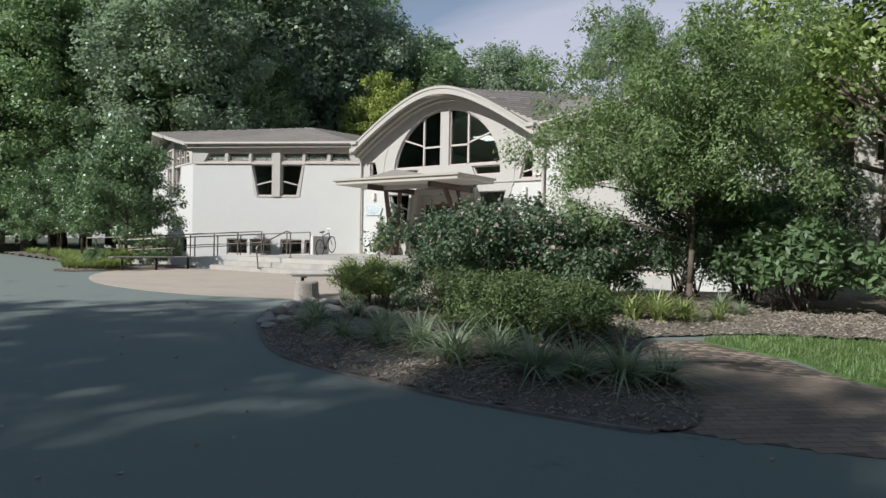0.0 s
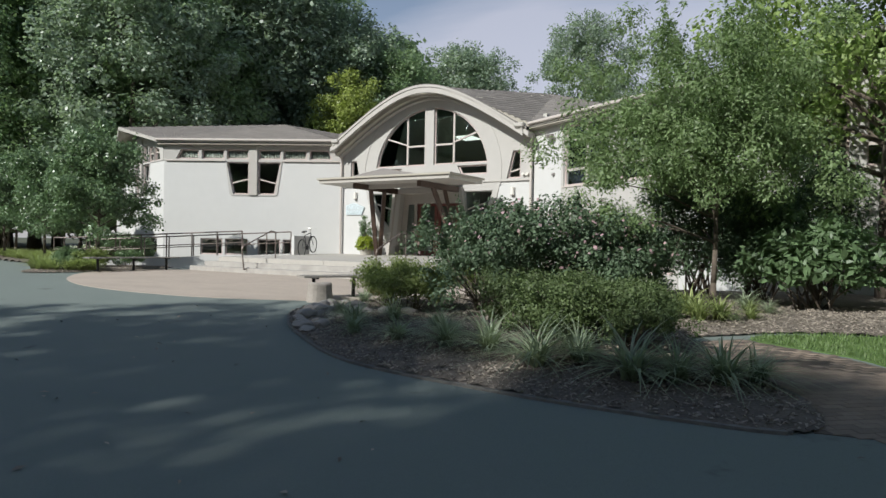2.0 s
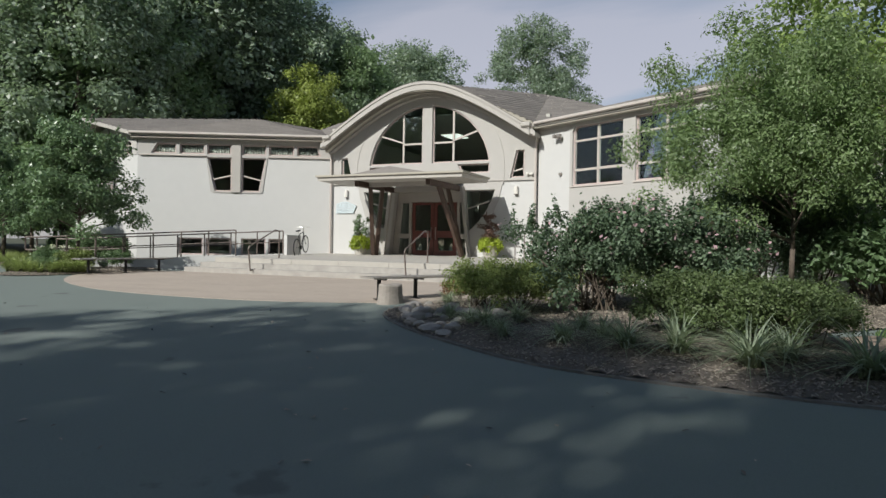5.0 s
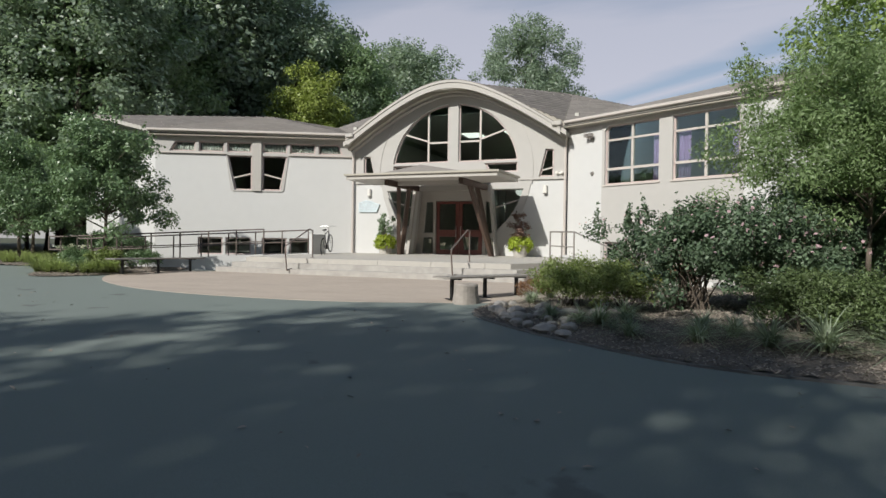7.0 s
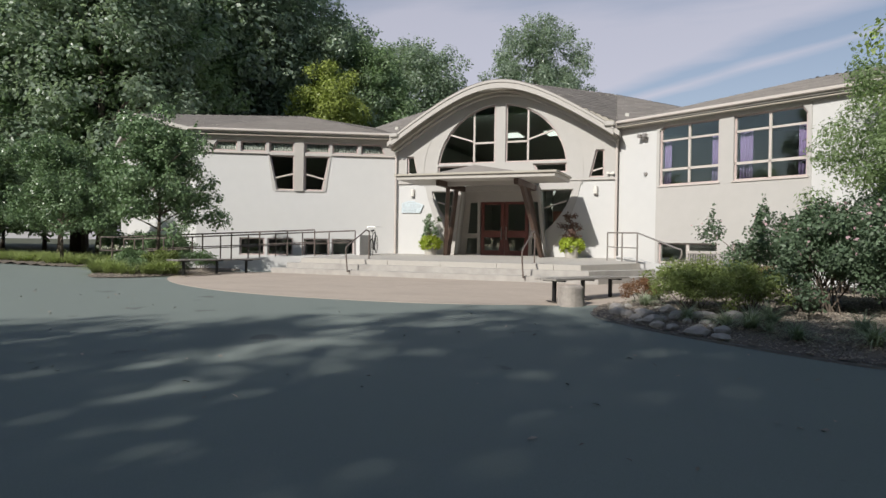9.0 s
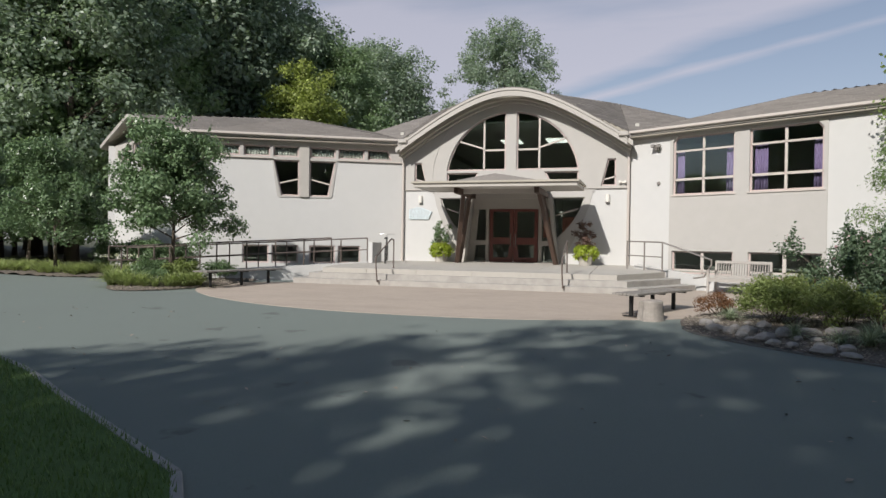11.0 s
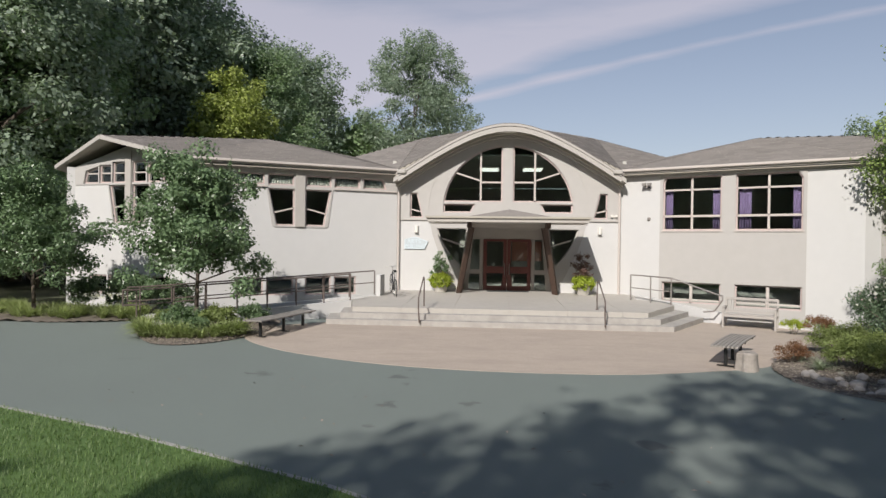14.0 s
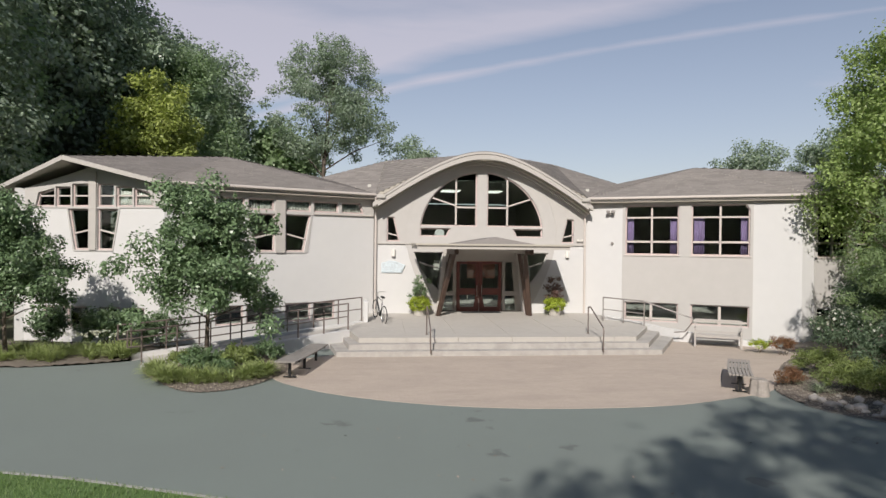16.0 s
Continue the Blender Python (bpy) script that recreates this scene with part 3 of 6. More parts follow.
# ---- windows ----
for s in (1, -1):
    f = (lambda q: q) if s > 0 else mirror
    g = (lambda p: (p[0] * s, p[1]))
    window("window_arched", FA, f(half_r), [(g((1.09, 4.15)), g((1.09, 6.17)), 0.07), (g((0.24, 4.93)), g((1.09, 4.93)), 0.07), (g((1.12, 5.0)), g((2.18, 5.34)), 0.06)], label="dark quarter-round window of the arched front")
    window("window_strip", FA, f(low_r), label="low dark window strip under the arched glass")
    window("window_slit", FA, f(small_r), [(g((3.55, 3.72)), g((3.97, 3.83)), 0.05)], label="narrow dark tapered window")
    window("window_lower", FA, f(lower_r), [(g((1.75, 2.35)), g((2.6, 2.62)), 0.05)], width=0.04, mat=TRIM, label="dark curved window beside the entrance")
for poly in L_CLEAR:
    window("window_clerestory", LW, poly, label="small clerestory window with pale curtain behind")
    cloth(LW, min(p[0] for p in poly) + 0.05, max(p[0] for p in poly) - 0.05, 4.5, 5.05, 0.165, CURTAIN, "curtain", "pale gathered linen curtain behind the clerestory glass")
for i, poly in enumerate(L_TRAP):
    s = -1 if i == 0 else 1
    window("window_tapered", LW, poly, [((-3.95 + s * 0.2, 3.72), (-3.95 + s * 1.07, 3.5), 0.055)], label="dark tapered window with slanting bar")
for poly in L_LOW:
    window("window_basement", LW, poly, label="low dark basement window with rose-grey frame")
for poly in G_CLEAR:
    z = 4.93
    window("window_clerestory", LG, poly, [((min(p[0] for p in poly), z), (max(p[0] for p in poly), z), 0.05)], label="gable clerestory window with pale curtain behind")
    cloth(LG, min(p[0] for p in poly) + 0.05, max(p[0] for p in poly) - 0.05, 4.5, 5.1, 0.165, CURTAIN, "curtain", "pale gathered linen curtain behind the gable glass")
for i, poly in enumerate(G_TRAP):
    s = -1 if i == 0 else 1
    window("window_tapered", LG, poly, [((2.66 + s * 0.16, 3.75), (2.66 + s * 0.85, 3.6), 0.05)], label="dark tapered gable window with slanting bar")
for poly in G_LOW:
    window("window_basement", LG, poly, label="low dark basement window in the gable wall")
for m, polys in ((RW, R_HIGH), (RG, RG_WIN[:2])):
    for poly in polys:
        x0, x1 = min(p[0] for p in poly), max(p[0] for p in poly)
        xm = (x0 + x1) / 2
        window("window_classroom", m, poly, [((x0, 4.56), (x1, 4.56), 0.065), ((x0, 3.57), (x1, 3.57), 0.08), ((xm, 3.05), (xm, 5.05), 0.075)], sill=True, label="large six-pane classroom window with dark glass")
for x0, x1 in ((1.7, 1.95), (3.38, 3.64), (4.27, 4.68), (5.98, 6.24)):
    cloth(RW, x0, x1, 3.0, 4.56, 0.22, PURPLE, "curtain", "purple curtain drawn aside behind the classroom window", 0.09)
for m, polys in ((RW, R_LOW_W), (RG, RG_WIN[2:])):
    for poly in polys:
        x0, x1 = min(p[0] for p in poly), max(p[0] for p in poly)
        xm = (x0 + x1) / 2
        window("window_basement", m, poly, [((xm, 0.3), (xm, 1.06), 0.10), ((x0, 0.42), (x1, 0.42), 0.06)], label="low dark basement window with rose-grey frame")

# ---- entrance recess and doors ----
wall_entry = thing("wall_entrance", FA, "taupe framed glazed entrance screen set back", "wall", kind="structure")
D0, D1, DT = -0.96, 1.00, 2.66
side_l = [(-1.62, 0.52), (-1.08, 0.52), (-1.08, 1.22), (-1.56, 1.22)]
side_r = [(1.12, 0.52), (1.66, 0.52), (1.60, 1.22), (1.12, 1.22)]
tall_l = [(-1.55, 1.34), (-1.08, 1.34), (-1.08, DT), (-1.44, DT)]
tall_r = [(1.12, 1.34), (1.59, 1.34), (1.48, DT), (1.12, DT)]
part("wall_body", sheet([(-1.95, 0.42), (D0 - 0.03, 0.42), (D0 - 0.03, DT), (D1 + 0.03, DT), (D1 + 0.03, 0.42), (1.95, 0.42), (1.95, 3.2), (-1.95, 3.2)], [side_l, side_r, tall_l, tall_r], 0.12, 0.66), TRIM, wall_entry)
for s in (-1, 1):
    part("reveal", beam((s * 1.9, 0.35, 0.40), (s * 1.62, 0.35, 3.1), 0.66, 0.05), TAUPE, wall_entry)
part("recess_ceiling", boxm((3.3, 0.7, 0.05), (0, 0.34, 3.08)), SOFFIT, wall_entry)
for poly in (side_l, side_r, tall_l, tall_r):
    window("window_sidelight", FA, poly, y=0.67, width=0.035, mat=TRIM, label="dark sidelight glass beside the entrance doors")
for s in (-1, 1):
    x0, x1 = (D0, 0.01) if s < 0 else (0.03, D1)
    d = thing("door_1" if s < 0 else "door_2", FA, "closed mahogany-red glazed entrance door", "door", kind="structure")
    up = rect(x0 + 0.14, x1 - 0.14, 1.50, DT - 0.12)
    lo = [(x0 + (0.16 if s < 0 else 0.22), 0.70), (x1 - (0.22 if s < 0 else 0.16), 0.70), (x1 - 0.14, 1.22), (x0 + 0.14, 1.22)]
    part("door_leaf", sheet(rect(x0, x1, 0.47, DT - 0.02), [up, lo], 0.05, 0.68), DOOR_RED, d)
    for q in (up, lo):
        pn = part("pane", sheet(q, (), 0.01, 0.70), GLASS, d)
        pn.visible_shadow = False
    hx = 0.01 - 0.09 if s < 0 else 0.03 + 0.09
    part("door_handle", pipe([(hx, 0.68, 1.16), (hx, 0.61, 1.16), (hx, 0.61, 1.62), (hx, 0.68, 1.62)], 0.016), STEEL, d, "brushed steel pull handle")
    part("push_bar", boxm((x1 - x0 - 0.2, 0.03, 0.05), ((x0 + x1) / 2, 0.75, 1.46)), STEEL, d)
tagged(part("door_mat", boxm((1.7, 0.55, 0.02), (0.05, 0.30, 0.500), None, 0.006), MAT_BLACK), "black ribbed rubber mat before the doors", "mat")
screen = thing("notice_board", None, "coral red board on two posts standing in the lobby", "board")
part("panel", boxm((1.5, 0.05, 1.0), (1.15, 7.0, 2.1), None, 0.01), CORAL, screen)
for px_ in (0.45, 1.85):
    part("post", boxm((0.05, 0.06, 2.2), (px_, 7.06, 1.5), None, 0.008), RAIL_GREY, screen)

# ---- canopy with slanting timber legs ----
canopy = thing("entrance_canopy", FA, "flat taupe canopy over the entrance on slanting dark timber legs", "canopy")
part("roof_slab", slab([(-2.9, -3.2), (2.8, -3.2), (2.88, -0.95), (-2.98, -0.95)], 3.20, 3.33), TRIM, canopy)
part("edge_strip", slab([(-2.97, -3.27), (2.87, -3.27), (2.95, -0.9), (-3.05, -0.9)], 3.332, 3.40), SOFFIT, canopy)
bm = bmesh.new()
pv = [bm.verts.new(p) for p in ((-1.45, -3.2, 3.402), (1.5, -3.2, 3.402), (0.02, -3.1, 3.66), (-1.45, -0.06, 3.402), (1.5, -0.06, 3.402), (0.02, -0.06, 3.66))]
for q in ((0, 1, 2), (0, 2, 5, 3), (1, 4, 5, 2), (3, 5, 4)):
    bm.faces.new([pv[i] for i in q])
part("roof_hump", bm, SHINGLE, canopy)
for s in (-1, 1):
    part("cross_beam", beam((s * 1.42, -2.9, 3.10), (s * 1.42, -0.1, 3.10), 0.16, 0.2), TIMBER, canopy)
    part("leg", beam((s * 1.40, -1.95, 3.06), (s * 1.90, -0.85, 0.47), 0.15, 0.13), TIMBER, canopy)
    part("leg", beam((s * 1.38, -1.10, 3.06), (s * 1.86, -0.70, 0.47), 0.15, 0.13), TIMBER, canopy)
    part("pale_leg", beam((s * 1.56, -0.12, 3.10), (s * 1.86, -0.12, 0.47), 0.14, 0.12), TRIM, canopy, "taupe painted leaning post")
part("back_beam", boxm((3.2, 0.14, 0.2), (0, -0.14, 3.10)), TRIM, canopy)
part("front_beam", boxm((2.9, 0.14, 0.16), (0, -2.1, 3.12)), TRIM, canopy)

# ---- roof ----
def roof_faces(name, faces, label):
    """Each slope is a thick board with rows of shingles on it."""
    r = thing(name, None, label, "roof", kind="structure")
    for f in [t for f in faces for t in (((f[0], f[1], f[2]), (f[0], f[2], f[3])) if len(f) == 4 else (f,))]:
        bm = bmesh.new()
        vs = [bm.verts.new(p) for p in f]
        bm.faces.new(vs)
        bmesh.ops.recalc_face_normals(bm, faces=bm.faces)
        if bm.faces[:][0].normal.z < 0:
            bmesh.ops.reverse_faces(bm, faces=bm.faces[:])
        more = bmesh.ops.extrude_face_region(bm, geom=bm.faces[:])
        bmesh.ops.translate(bm, vec=(0, 0, -0.14), verts=[g for g in more["geom"] if isinstance(g, bmesh.types.BMVert)])
        bmesh.ops.recalc_face_normals(bm, faces=bm.faces)
        part("slope", bm, SOFFIT, r)
        lay_shingles(r, [Vector(p) for p in f])
    return r


def lay_shingles(r, f):
    """Overlapping shingle rows up a slope whose first edge is the eave."""
    nrm = (f[1] - f[0]).cross(f[2] - f[0]).normalized()
    if nrm.z < 0:
        nrm = -nrm
    e = Vector((-nrm.y, nrm.x, 0)).normalized()
    up = nrm.cross(e)
    if up.z < 0:
        up = -up
    uv = [((p - f[0]).dot(e), (p - f[0]).dot(up)) for p in f]
    vs, fs = [], []
    row, step = 0, 0.19
    vmax = max(v for _, v in uv)
    rnd = random.Random(int(abs(f[0].x) * 100) + 7)
    v0 = min(v for _, v in uv)
    while v0 < vmax - 0.02:
        v1 = min(v0 + step + 0.03, vmax)
        vm = min(v0 + step * 0.5, vmax - 0.01)
        xs = []
        for i in range(len(uv)):
            (a, b), (c, d) = uv[i], uv[(i + 1) % len(uv)]
            if (b > vm) != (d > vm):
                xs.append(a + (c - a) * (vm - b) / (d - b))
        if len(xs) >= 2:
            xa, xb = min(xs), max(xs)
            x = xa - rnd.random() * 0.3
            while x < xb:
                w = 0.30 + rnd.random() * 0.35
                p, q = max(x, xa), min(x + w - 0.006, xb)
                if q - p > 0.03:
                    k = len(vs)
                    h = 0.012 + rnd.random() * 0.006
                    for (uu, vv, hh) in ((p, v0, 0.003), (q, v0, 0.003), (q, v0, h + 0.01), (p, v0, h + 0.01), (q, v1, 0.004), (p, v1, 0.004)):
                        vs.append(f[0] + e * uu + up * vv + nrm * hh)
                    fs += [(k, k + 1, k + 2, k + 3), (k + 3, k + 2, k + 4, k + 5)]
                x += w
        v0 += step
        row += 1
    if fs:
        ob = tri_mesh("shingles", vs, fs, SHINGLE, r)
        ob["kind"] = "stuff"


E_L, G_L, O_L, P_L = (-11.68, -3.99, 5.42), (-14.85, -3.75, 6.2), (-17.7, -2.2, 5.27), (-11.1, 3.15, 7.2)
J_L, V_L, K_L = (-4.42, -0.37, 5.39), (-6.9, 2.6, 6.30), (-4.0, 3.2, 7.2)
M = lambda p: (-p[0], p[1], p[2])
E_R, G_R, O_R, P_R, J_R, V_R, K_R = (11.66, -4.24, 5.40), (14.9, -3.85, 6.2), (17.7, -2.4, 5.27), (10.9, 2.9, 7.2), M(J_L), M(V_L), M(K_L)
BK = 16.2
for n, (E, G, O, P, J, V, K) in (("roof_left_wing", (E_L, G_L, O_L, P_L, J_L, V_L, K_L)), ("roof_right_wing", (E_R, G_R, O_R, P_R, J_R, V_R, K_R))):
    s = -1 if E[0] < 0 else 1
    ob = roof_faces(n, [(E, J, P), (J, V, P), (E, P, G), (O, G, P), (O, P, (s * 23.2, BK, 5.2)), ((s * 23.2, BK, 5.2), P, (s * 6.9, BK, 6.0)), (V, (s * 6.9, BK, 6.0), P)], "low-pitched brown-grey shingle roof over the wing")
roof_faces("roof_centre", [(J_L, K_L, V_L), (J_R, V_R, K_R), (J_L, (-2.2, -0.74, 6.44), K_L), (J_R, K_R, (2.2, -0.74, 6.44)), ((-2.2, -0.74, 6.44), (-1.0, -0.74, 6.95), K_L), ((2.2, -0.74, 6.44), K_R, (1.0, -0.74, 6.95)),
                           ((-1.0, -0.74, 6.95), (1.0, -0.74, 6.95), K_R, K_L), (V_L, K_L, (-4, BK, 6.3), (-6.9, BK, 6.0)), (V_R, (6.9, BK, 6.0), (4, BK, 6.3), K_R), (K_L, K_R, (4, BK, 6.3), (-4, BK, 6.3))], "brown-grey shingle hip roof behind the arched front")
# arched hood over the entrance front
hood = thing("arched_hood", FA, "taupe painted arched hood with stepped mouldings", "roof", kind="structure")


def arch_band(z_top, z_low, y0, y1, x_end, name, mat, n=40):
    top = [(-x_end + 2 * x_end * i / n, arch_z(-x_end + 2 * x_end * i / n) - z_top) for i in range(n + 1)]
    low = [(x, z - (z_low - z_top)) for x, z in top][::-1]
    part(name, sheet(top + low, (), y1 - y0, y0), mat, hood, "")


arch_band(0.02, 0.20, -0.74, -0.02, 4.55, "hood_shell", TRIM)
arch_band(0.0, 0.09, -0.80, -0.744, 4.35, "hood_edge", TRIM)
arch_band(0.10, 0.30, -0.77, -0.743, 4.35, "hood_fascia", TRIM)
arch_band(0.21, 0.36, -0.45, -0.035, 4.5, "hood_moulding", SOFFIT)
arch_band(0.37, 0.46, -0.25, -0.034, 4.44, "hood_moulding", TRIM)
arch_band(-0.03, 0.015, -0.78, 0.4, 4.3, "hood_shingles", SHINGLE)
# eaves: fascia, gutter and soffit
for n, a, b in (("left", E_L, J_L), ("right", J_R, E_R)):
    a, b = Vector(a), Vector(b)
    g = thing("gutter", None, "taupe painted eaves gutter and fascia", "gutter", kind="structure")
    part("fascia", beam(a + Vector((0, 0, -0.08)), b + Vector((0, 0, -0.08)), 0.03, 0.15), TRIM, g)
    part("gutter_trough", beam(a + Vector((0, -0.06, -0.04)), b + Vector((0, -0.06, -0.04)), 0.12, 0.10, 0.02), FRAME, g)
for a, b in ((E_L, G_L), (G_L, O_L), (E_R, G_R), (G_R, O_R)):
    a, b = Vector(a), Vector(b)
    part("rake_board", beam(a + Vector((0, -0.02, -0.06)), b + Vector((0, -0.02, -0.06)), 0.05, 0.15), TRIM, None)
    tagged(scene.collection.objects[-1], "pale painted rake board along the gable", "trim", kind="structure")
for outline, zz in (([(-4.3, 0.2), (-4.42, -0.35), (-11.66, -3.97), (-12.0, -3.6)], 5.18), ([(4.3, 0.2), (4.42, -0.35), (11.64, -4.2), (12.0, -3.9)], 5.18)):
    tagged(part("soffit", slab(outline, zz, zz + 0.03), SOFFIT), "taupe soffit under the eaves", "soffit", kind="structure")
for s in (-1, 1):
    dp = thing("downpipe", None, "pale painted rainwater downpipe beside the arched front", "downpipe")
    x = s * 4.42
    part("pipe", pipe([(x, -0.72, 5.22), (x, -0.62, 5.0), (x, -0.14, 4.78), (x, -0.12, 4.6), (x, -0.12, 0.45)], 0.05), FRAME, dp)
    part("outlet", boxm((0.36, 0.3, 0.16), (s * 4.22, -0.72, 5.26), None, 0.03), TRIM, dp)

# ---- terrace, steps and ramp ----
def terrace_z(x, y):
    return 0.50 + 0.016 * max(min(y, 0.8), -6.6)


TERRACE = [(-4.6, 0.7), (-5.1, -2.7), (-5.3, -4.5), (-4.9, -6.15), (4.15, -6.15), (5.55, -3.85), (4.65, 0.7)]
STEP2 = [(-5.55, -4.4), (-5.2, -6.5), (4.42, -6.5), (5.98, -3.95), (4.7, -2.0), (-5.0, -2.0)]
STEP1 = [(-5.95, -4.75), (-5.55, -6.85), (4.72, -6.85), (6.38, -4.2), (4.8, -2.0), (-5.0, -2.0)]
steps = thing("entrance_steps", None, "broad pale concrete steps up to the terrace", "steps", kind="structure")
part("step", slab(STEP1, -0.4, 0.085), STEP_STONE, steps)
part("step", slab(STEP2, -0.3, 0.25), STEP_STONE, steps)
terrace = thing("terrace", None, "pale jointed concrete terrace before the doors", "terrace", kind="structure")
part("base", slab([(x * 0.99, y * 0.99) for x, y in TERRACE], -0.3, lambda x, y: terrace_z(x, y) - 0.012), CONCRETE, terrace)


def clip(poly, x0, x1, y0, y1):
    for ax, lim, keep in ((0, x0, 1), (0, x1, -1), (1, y0, 1), (1, y1, -1)):
        out = []
        for i in range(len(poly)):
            a, b = poly[i], poly[(i + 1) % len(poly)]
            ka, kb = (a[ax] - lim) * keep >= 0, (b[ax] - lim) * keep >= 0
            if ka:
                out.append(a)
            if ka != kb:
                t = (lim - a[ax]) / (b[ax] - a[ax])
                out.append((a[0] + (b[0] - a[0]) * t, a[1] + (b[1] - a[1]) * t))
        poly = out
        if len(poly) < 3:
            return []
    return poly


xs = [-6, -3.4, -1.75, 0.0, 1.75, 3.4, 6]
ys = [-7, -3.9, -1.9, 1.0]
for i in range(6):
    for j in range(3):
        c = clip(TERRACE, xs[i] + 0.006, xs[i + 1] - 0.006, ys[j] + 0.006, ys[j + 1] - 0.006)
        if len(c) > 2:
            part("slab", slab(c, lambda x, y: terrace_z(x, y) - 0.30, terrace_z), CONCRETE, terrace)

RA1, RA0, RB1, RB0 = Vector((-5.3, -4.75)), Vector((-10.6, -8.45)), Vector((-4.9, -2.6)), Vector((-11.5, -6.75))


def ramp_z(t):
    return 0.42 - 0.52 * t


ramp = thing("ramp", None, "pale concrete access ramp between white kerb walls", "ramp", kind="structure")
bm = bmesh.new()
q = [(RA1, 0), (RA0, 1), (RB0, 1), (RB1, 0)]
top = [bm.verts.new((p.x, p.y, ramp_z(t))) for p, t in q]
low = [bm.verts.new((p.x, p.y, -0.5)) for p, t in q]
bm.faces.new(top)
for i in range(4):
    bm.faces.new((low[i], low[(i + 1) % 4], top[(i + 1) % 4], top[i]))
bmesh.ops.recalc_face_normals(bm, faces=bm.faces)
part("surface", bm, CONCRETE, ramp)
for a, b, z0, z1 in ((RA1, RA0, 0.47, 0.10), (RB1, RB0, 0.50, 0.05)):
    d = (b - a).normalized()
    nn = Vector((d.y, -d.x)) * 0.11
    bm = bmesh.new()
    ring = [(a + nn, z0), (a - nn, z0), (b - nn, z1), (b + nn, z1)]
    tv = [bm.verts.new((p.x, p.y, z)) for p, z in ring]
    lv = [bm.verts.new((p.x, p.y, -0.5)) for p, z in ring]
    bm.faces.new(tv)
    for i in range(4):
        bm.faces.new((lv[i], lv[(i + 1) % 4], tv[(i + 1) % 4], tv[i]))
    bmesh.ops.recalc_face_normals(bm, faces=bm.faces)
    part("kerb_wall", bm, WHITE, ramp, "white stucco kerb wall")
tagged(part("end_pier", boxm((0.16, 0.9, 0.95), (-4.75, -2.2, 0.75), pose(0, 0, 0), 0.01), WHITE), "short white stucco pier at the ramp head", "pier", kind="structure")


def ramp_rail(name, a, b, z0, z1, count, label):
    r = thing(name, None, label, "railing", "ramp railings")
    pts = [(a + (b - a) * (i / (count - 1)), z0 + (z1 - z0) * i / (count - 1)) for i in range(count)]
    for p, z in pts:
        part("post", tube(bmesh.new(), (p.x, p.y, z - 0.05), (p.x, p.y, z + 0.88), 0.024), RAIL, r)
    d = (b - a).normalized() * 0.35
    e = [Vector((p.x, p.y, z)) for p, z in pts]
    ext = Vector((d.x, d.y, 0))
    up, mid = Vector((0, 0, 0.88)), Vector((0, 0, 0.45))
    part("top_rail", pipe([e[0] + up, e[-1] + up, e[-1] + up + ext, e[-1] + mid + ext, e[-1] + mid], 0.024), RAIL, r)
    part("mid_rail", pipe([e[0] + mid, e[-1] + mid], 0.018), RAIL, r)


ramp_rail("ramp_railing", RA1, RA0, 0.47, 0.10, 8, "brown painted tubular railing on the ramp's kerb wall")
ramp_rail("ramp_railing", RB1, RB0, 0.50, 0.05, 9, "brown painted tubular railing along the inner ramp side")

# right-hand rail down to the plaza, with its kerb wall
kw = thing("kerb_wall", None, "low sloping white stucco kerb wall", "wall", kind="structure")
bm = bmesh.new()
line = [(4.65, -2.0, 0.62), (6.6, -4.25, 0.32), (7.0, -4.55, 0.26), (9.3, -5.85, 0.06)]
for a, b in zip(line, line[1:]):
    d = Vector((b[0] - a[0], b[1] - a[1])).normalized()
    nn = Vector((-d.y, d.x)) * 0.2
    tv = [bm.verts.new(p) for p in ((a[0], a[1], a[2]), (b[0], b[1], b[2]), (b[0] + nn.x, b[1] + nn.y, b[2]), (a[0] + nn.x, a[1] + nn.y, a[2]))]
    lv = [bm.verts.new((v.co.x, v.co.y, -0.5)) for v in tv]
    bm.faces.new(tv)
    for i in range(4):
        bm.faces.new((lv[i], lv[(i + 1) % 4], tv[(i + 1) % 4], tv[i]))
bmesh.ops.recalc_face_normals(bm, faces=bm.faces)
part("wall_body", bm, WHITE, kw)
sr = thing("side_railing", None, "grey tubular railing with sloping end beside the terrace", "railing")
rp = [Vector((4.41, -2.39, 0.46)), Vector((4.94, -3.1, 0.45)), Vector((5.45, -3.8, 0.43))]
for p in rp:
    part("post", tube(bmesh.new(), p - Vector((0, 0, 0.03)), p + Vector((0, 0, 0.92)), 0.024), RAIL_GREY, sr)
up = Vector((0, 0, 0.92))
part("top_rail", pipe([rp[0] + up, rp[2] + up, (6.55, -4.75, 0.92), (6.72, -4.95, 0.86), (6.72, -4.95, 0.72), (6.55, -4.75, 0.36), (6.3, -4.45, 0.30)], 0.024), RAIL_GREY, sr)
part("mid_rail", pipe([rp[0] + up / 2, rp[2] + up / 2], 0.018), RAIL_GREY, sr)


def stair_rail(x):
    r = thing("handrail", None, "bent brown steel handrail on the entrance steps", "handrail", "handrails on the steps")
    part("rail", pipe([(x, -5.55, 0.42), (x, -5.55, 1.30), (x, -5.75, 1.34), (x, -6.7, 0.92), (x, -6.98, 0.80), (x, -7.02, 0.70), (x, -6.98, 0.42), (x + 0.02, -6.95, 0.05), (x + 0.05, -6.75, 0.09)], 0.022), RAIL, r)
    part("foot_plate", boxm((0.1, 0.1, 0.012), (x, -5.55, 0.415)), RAIL, r)


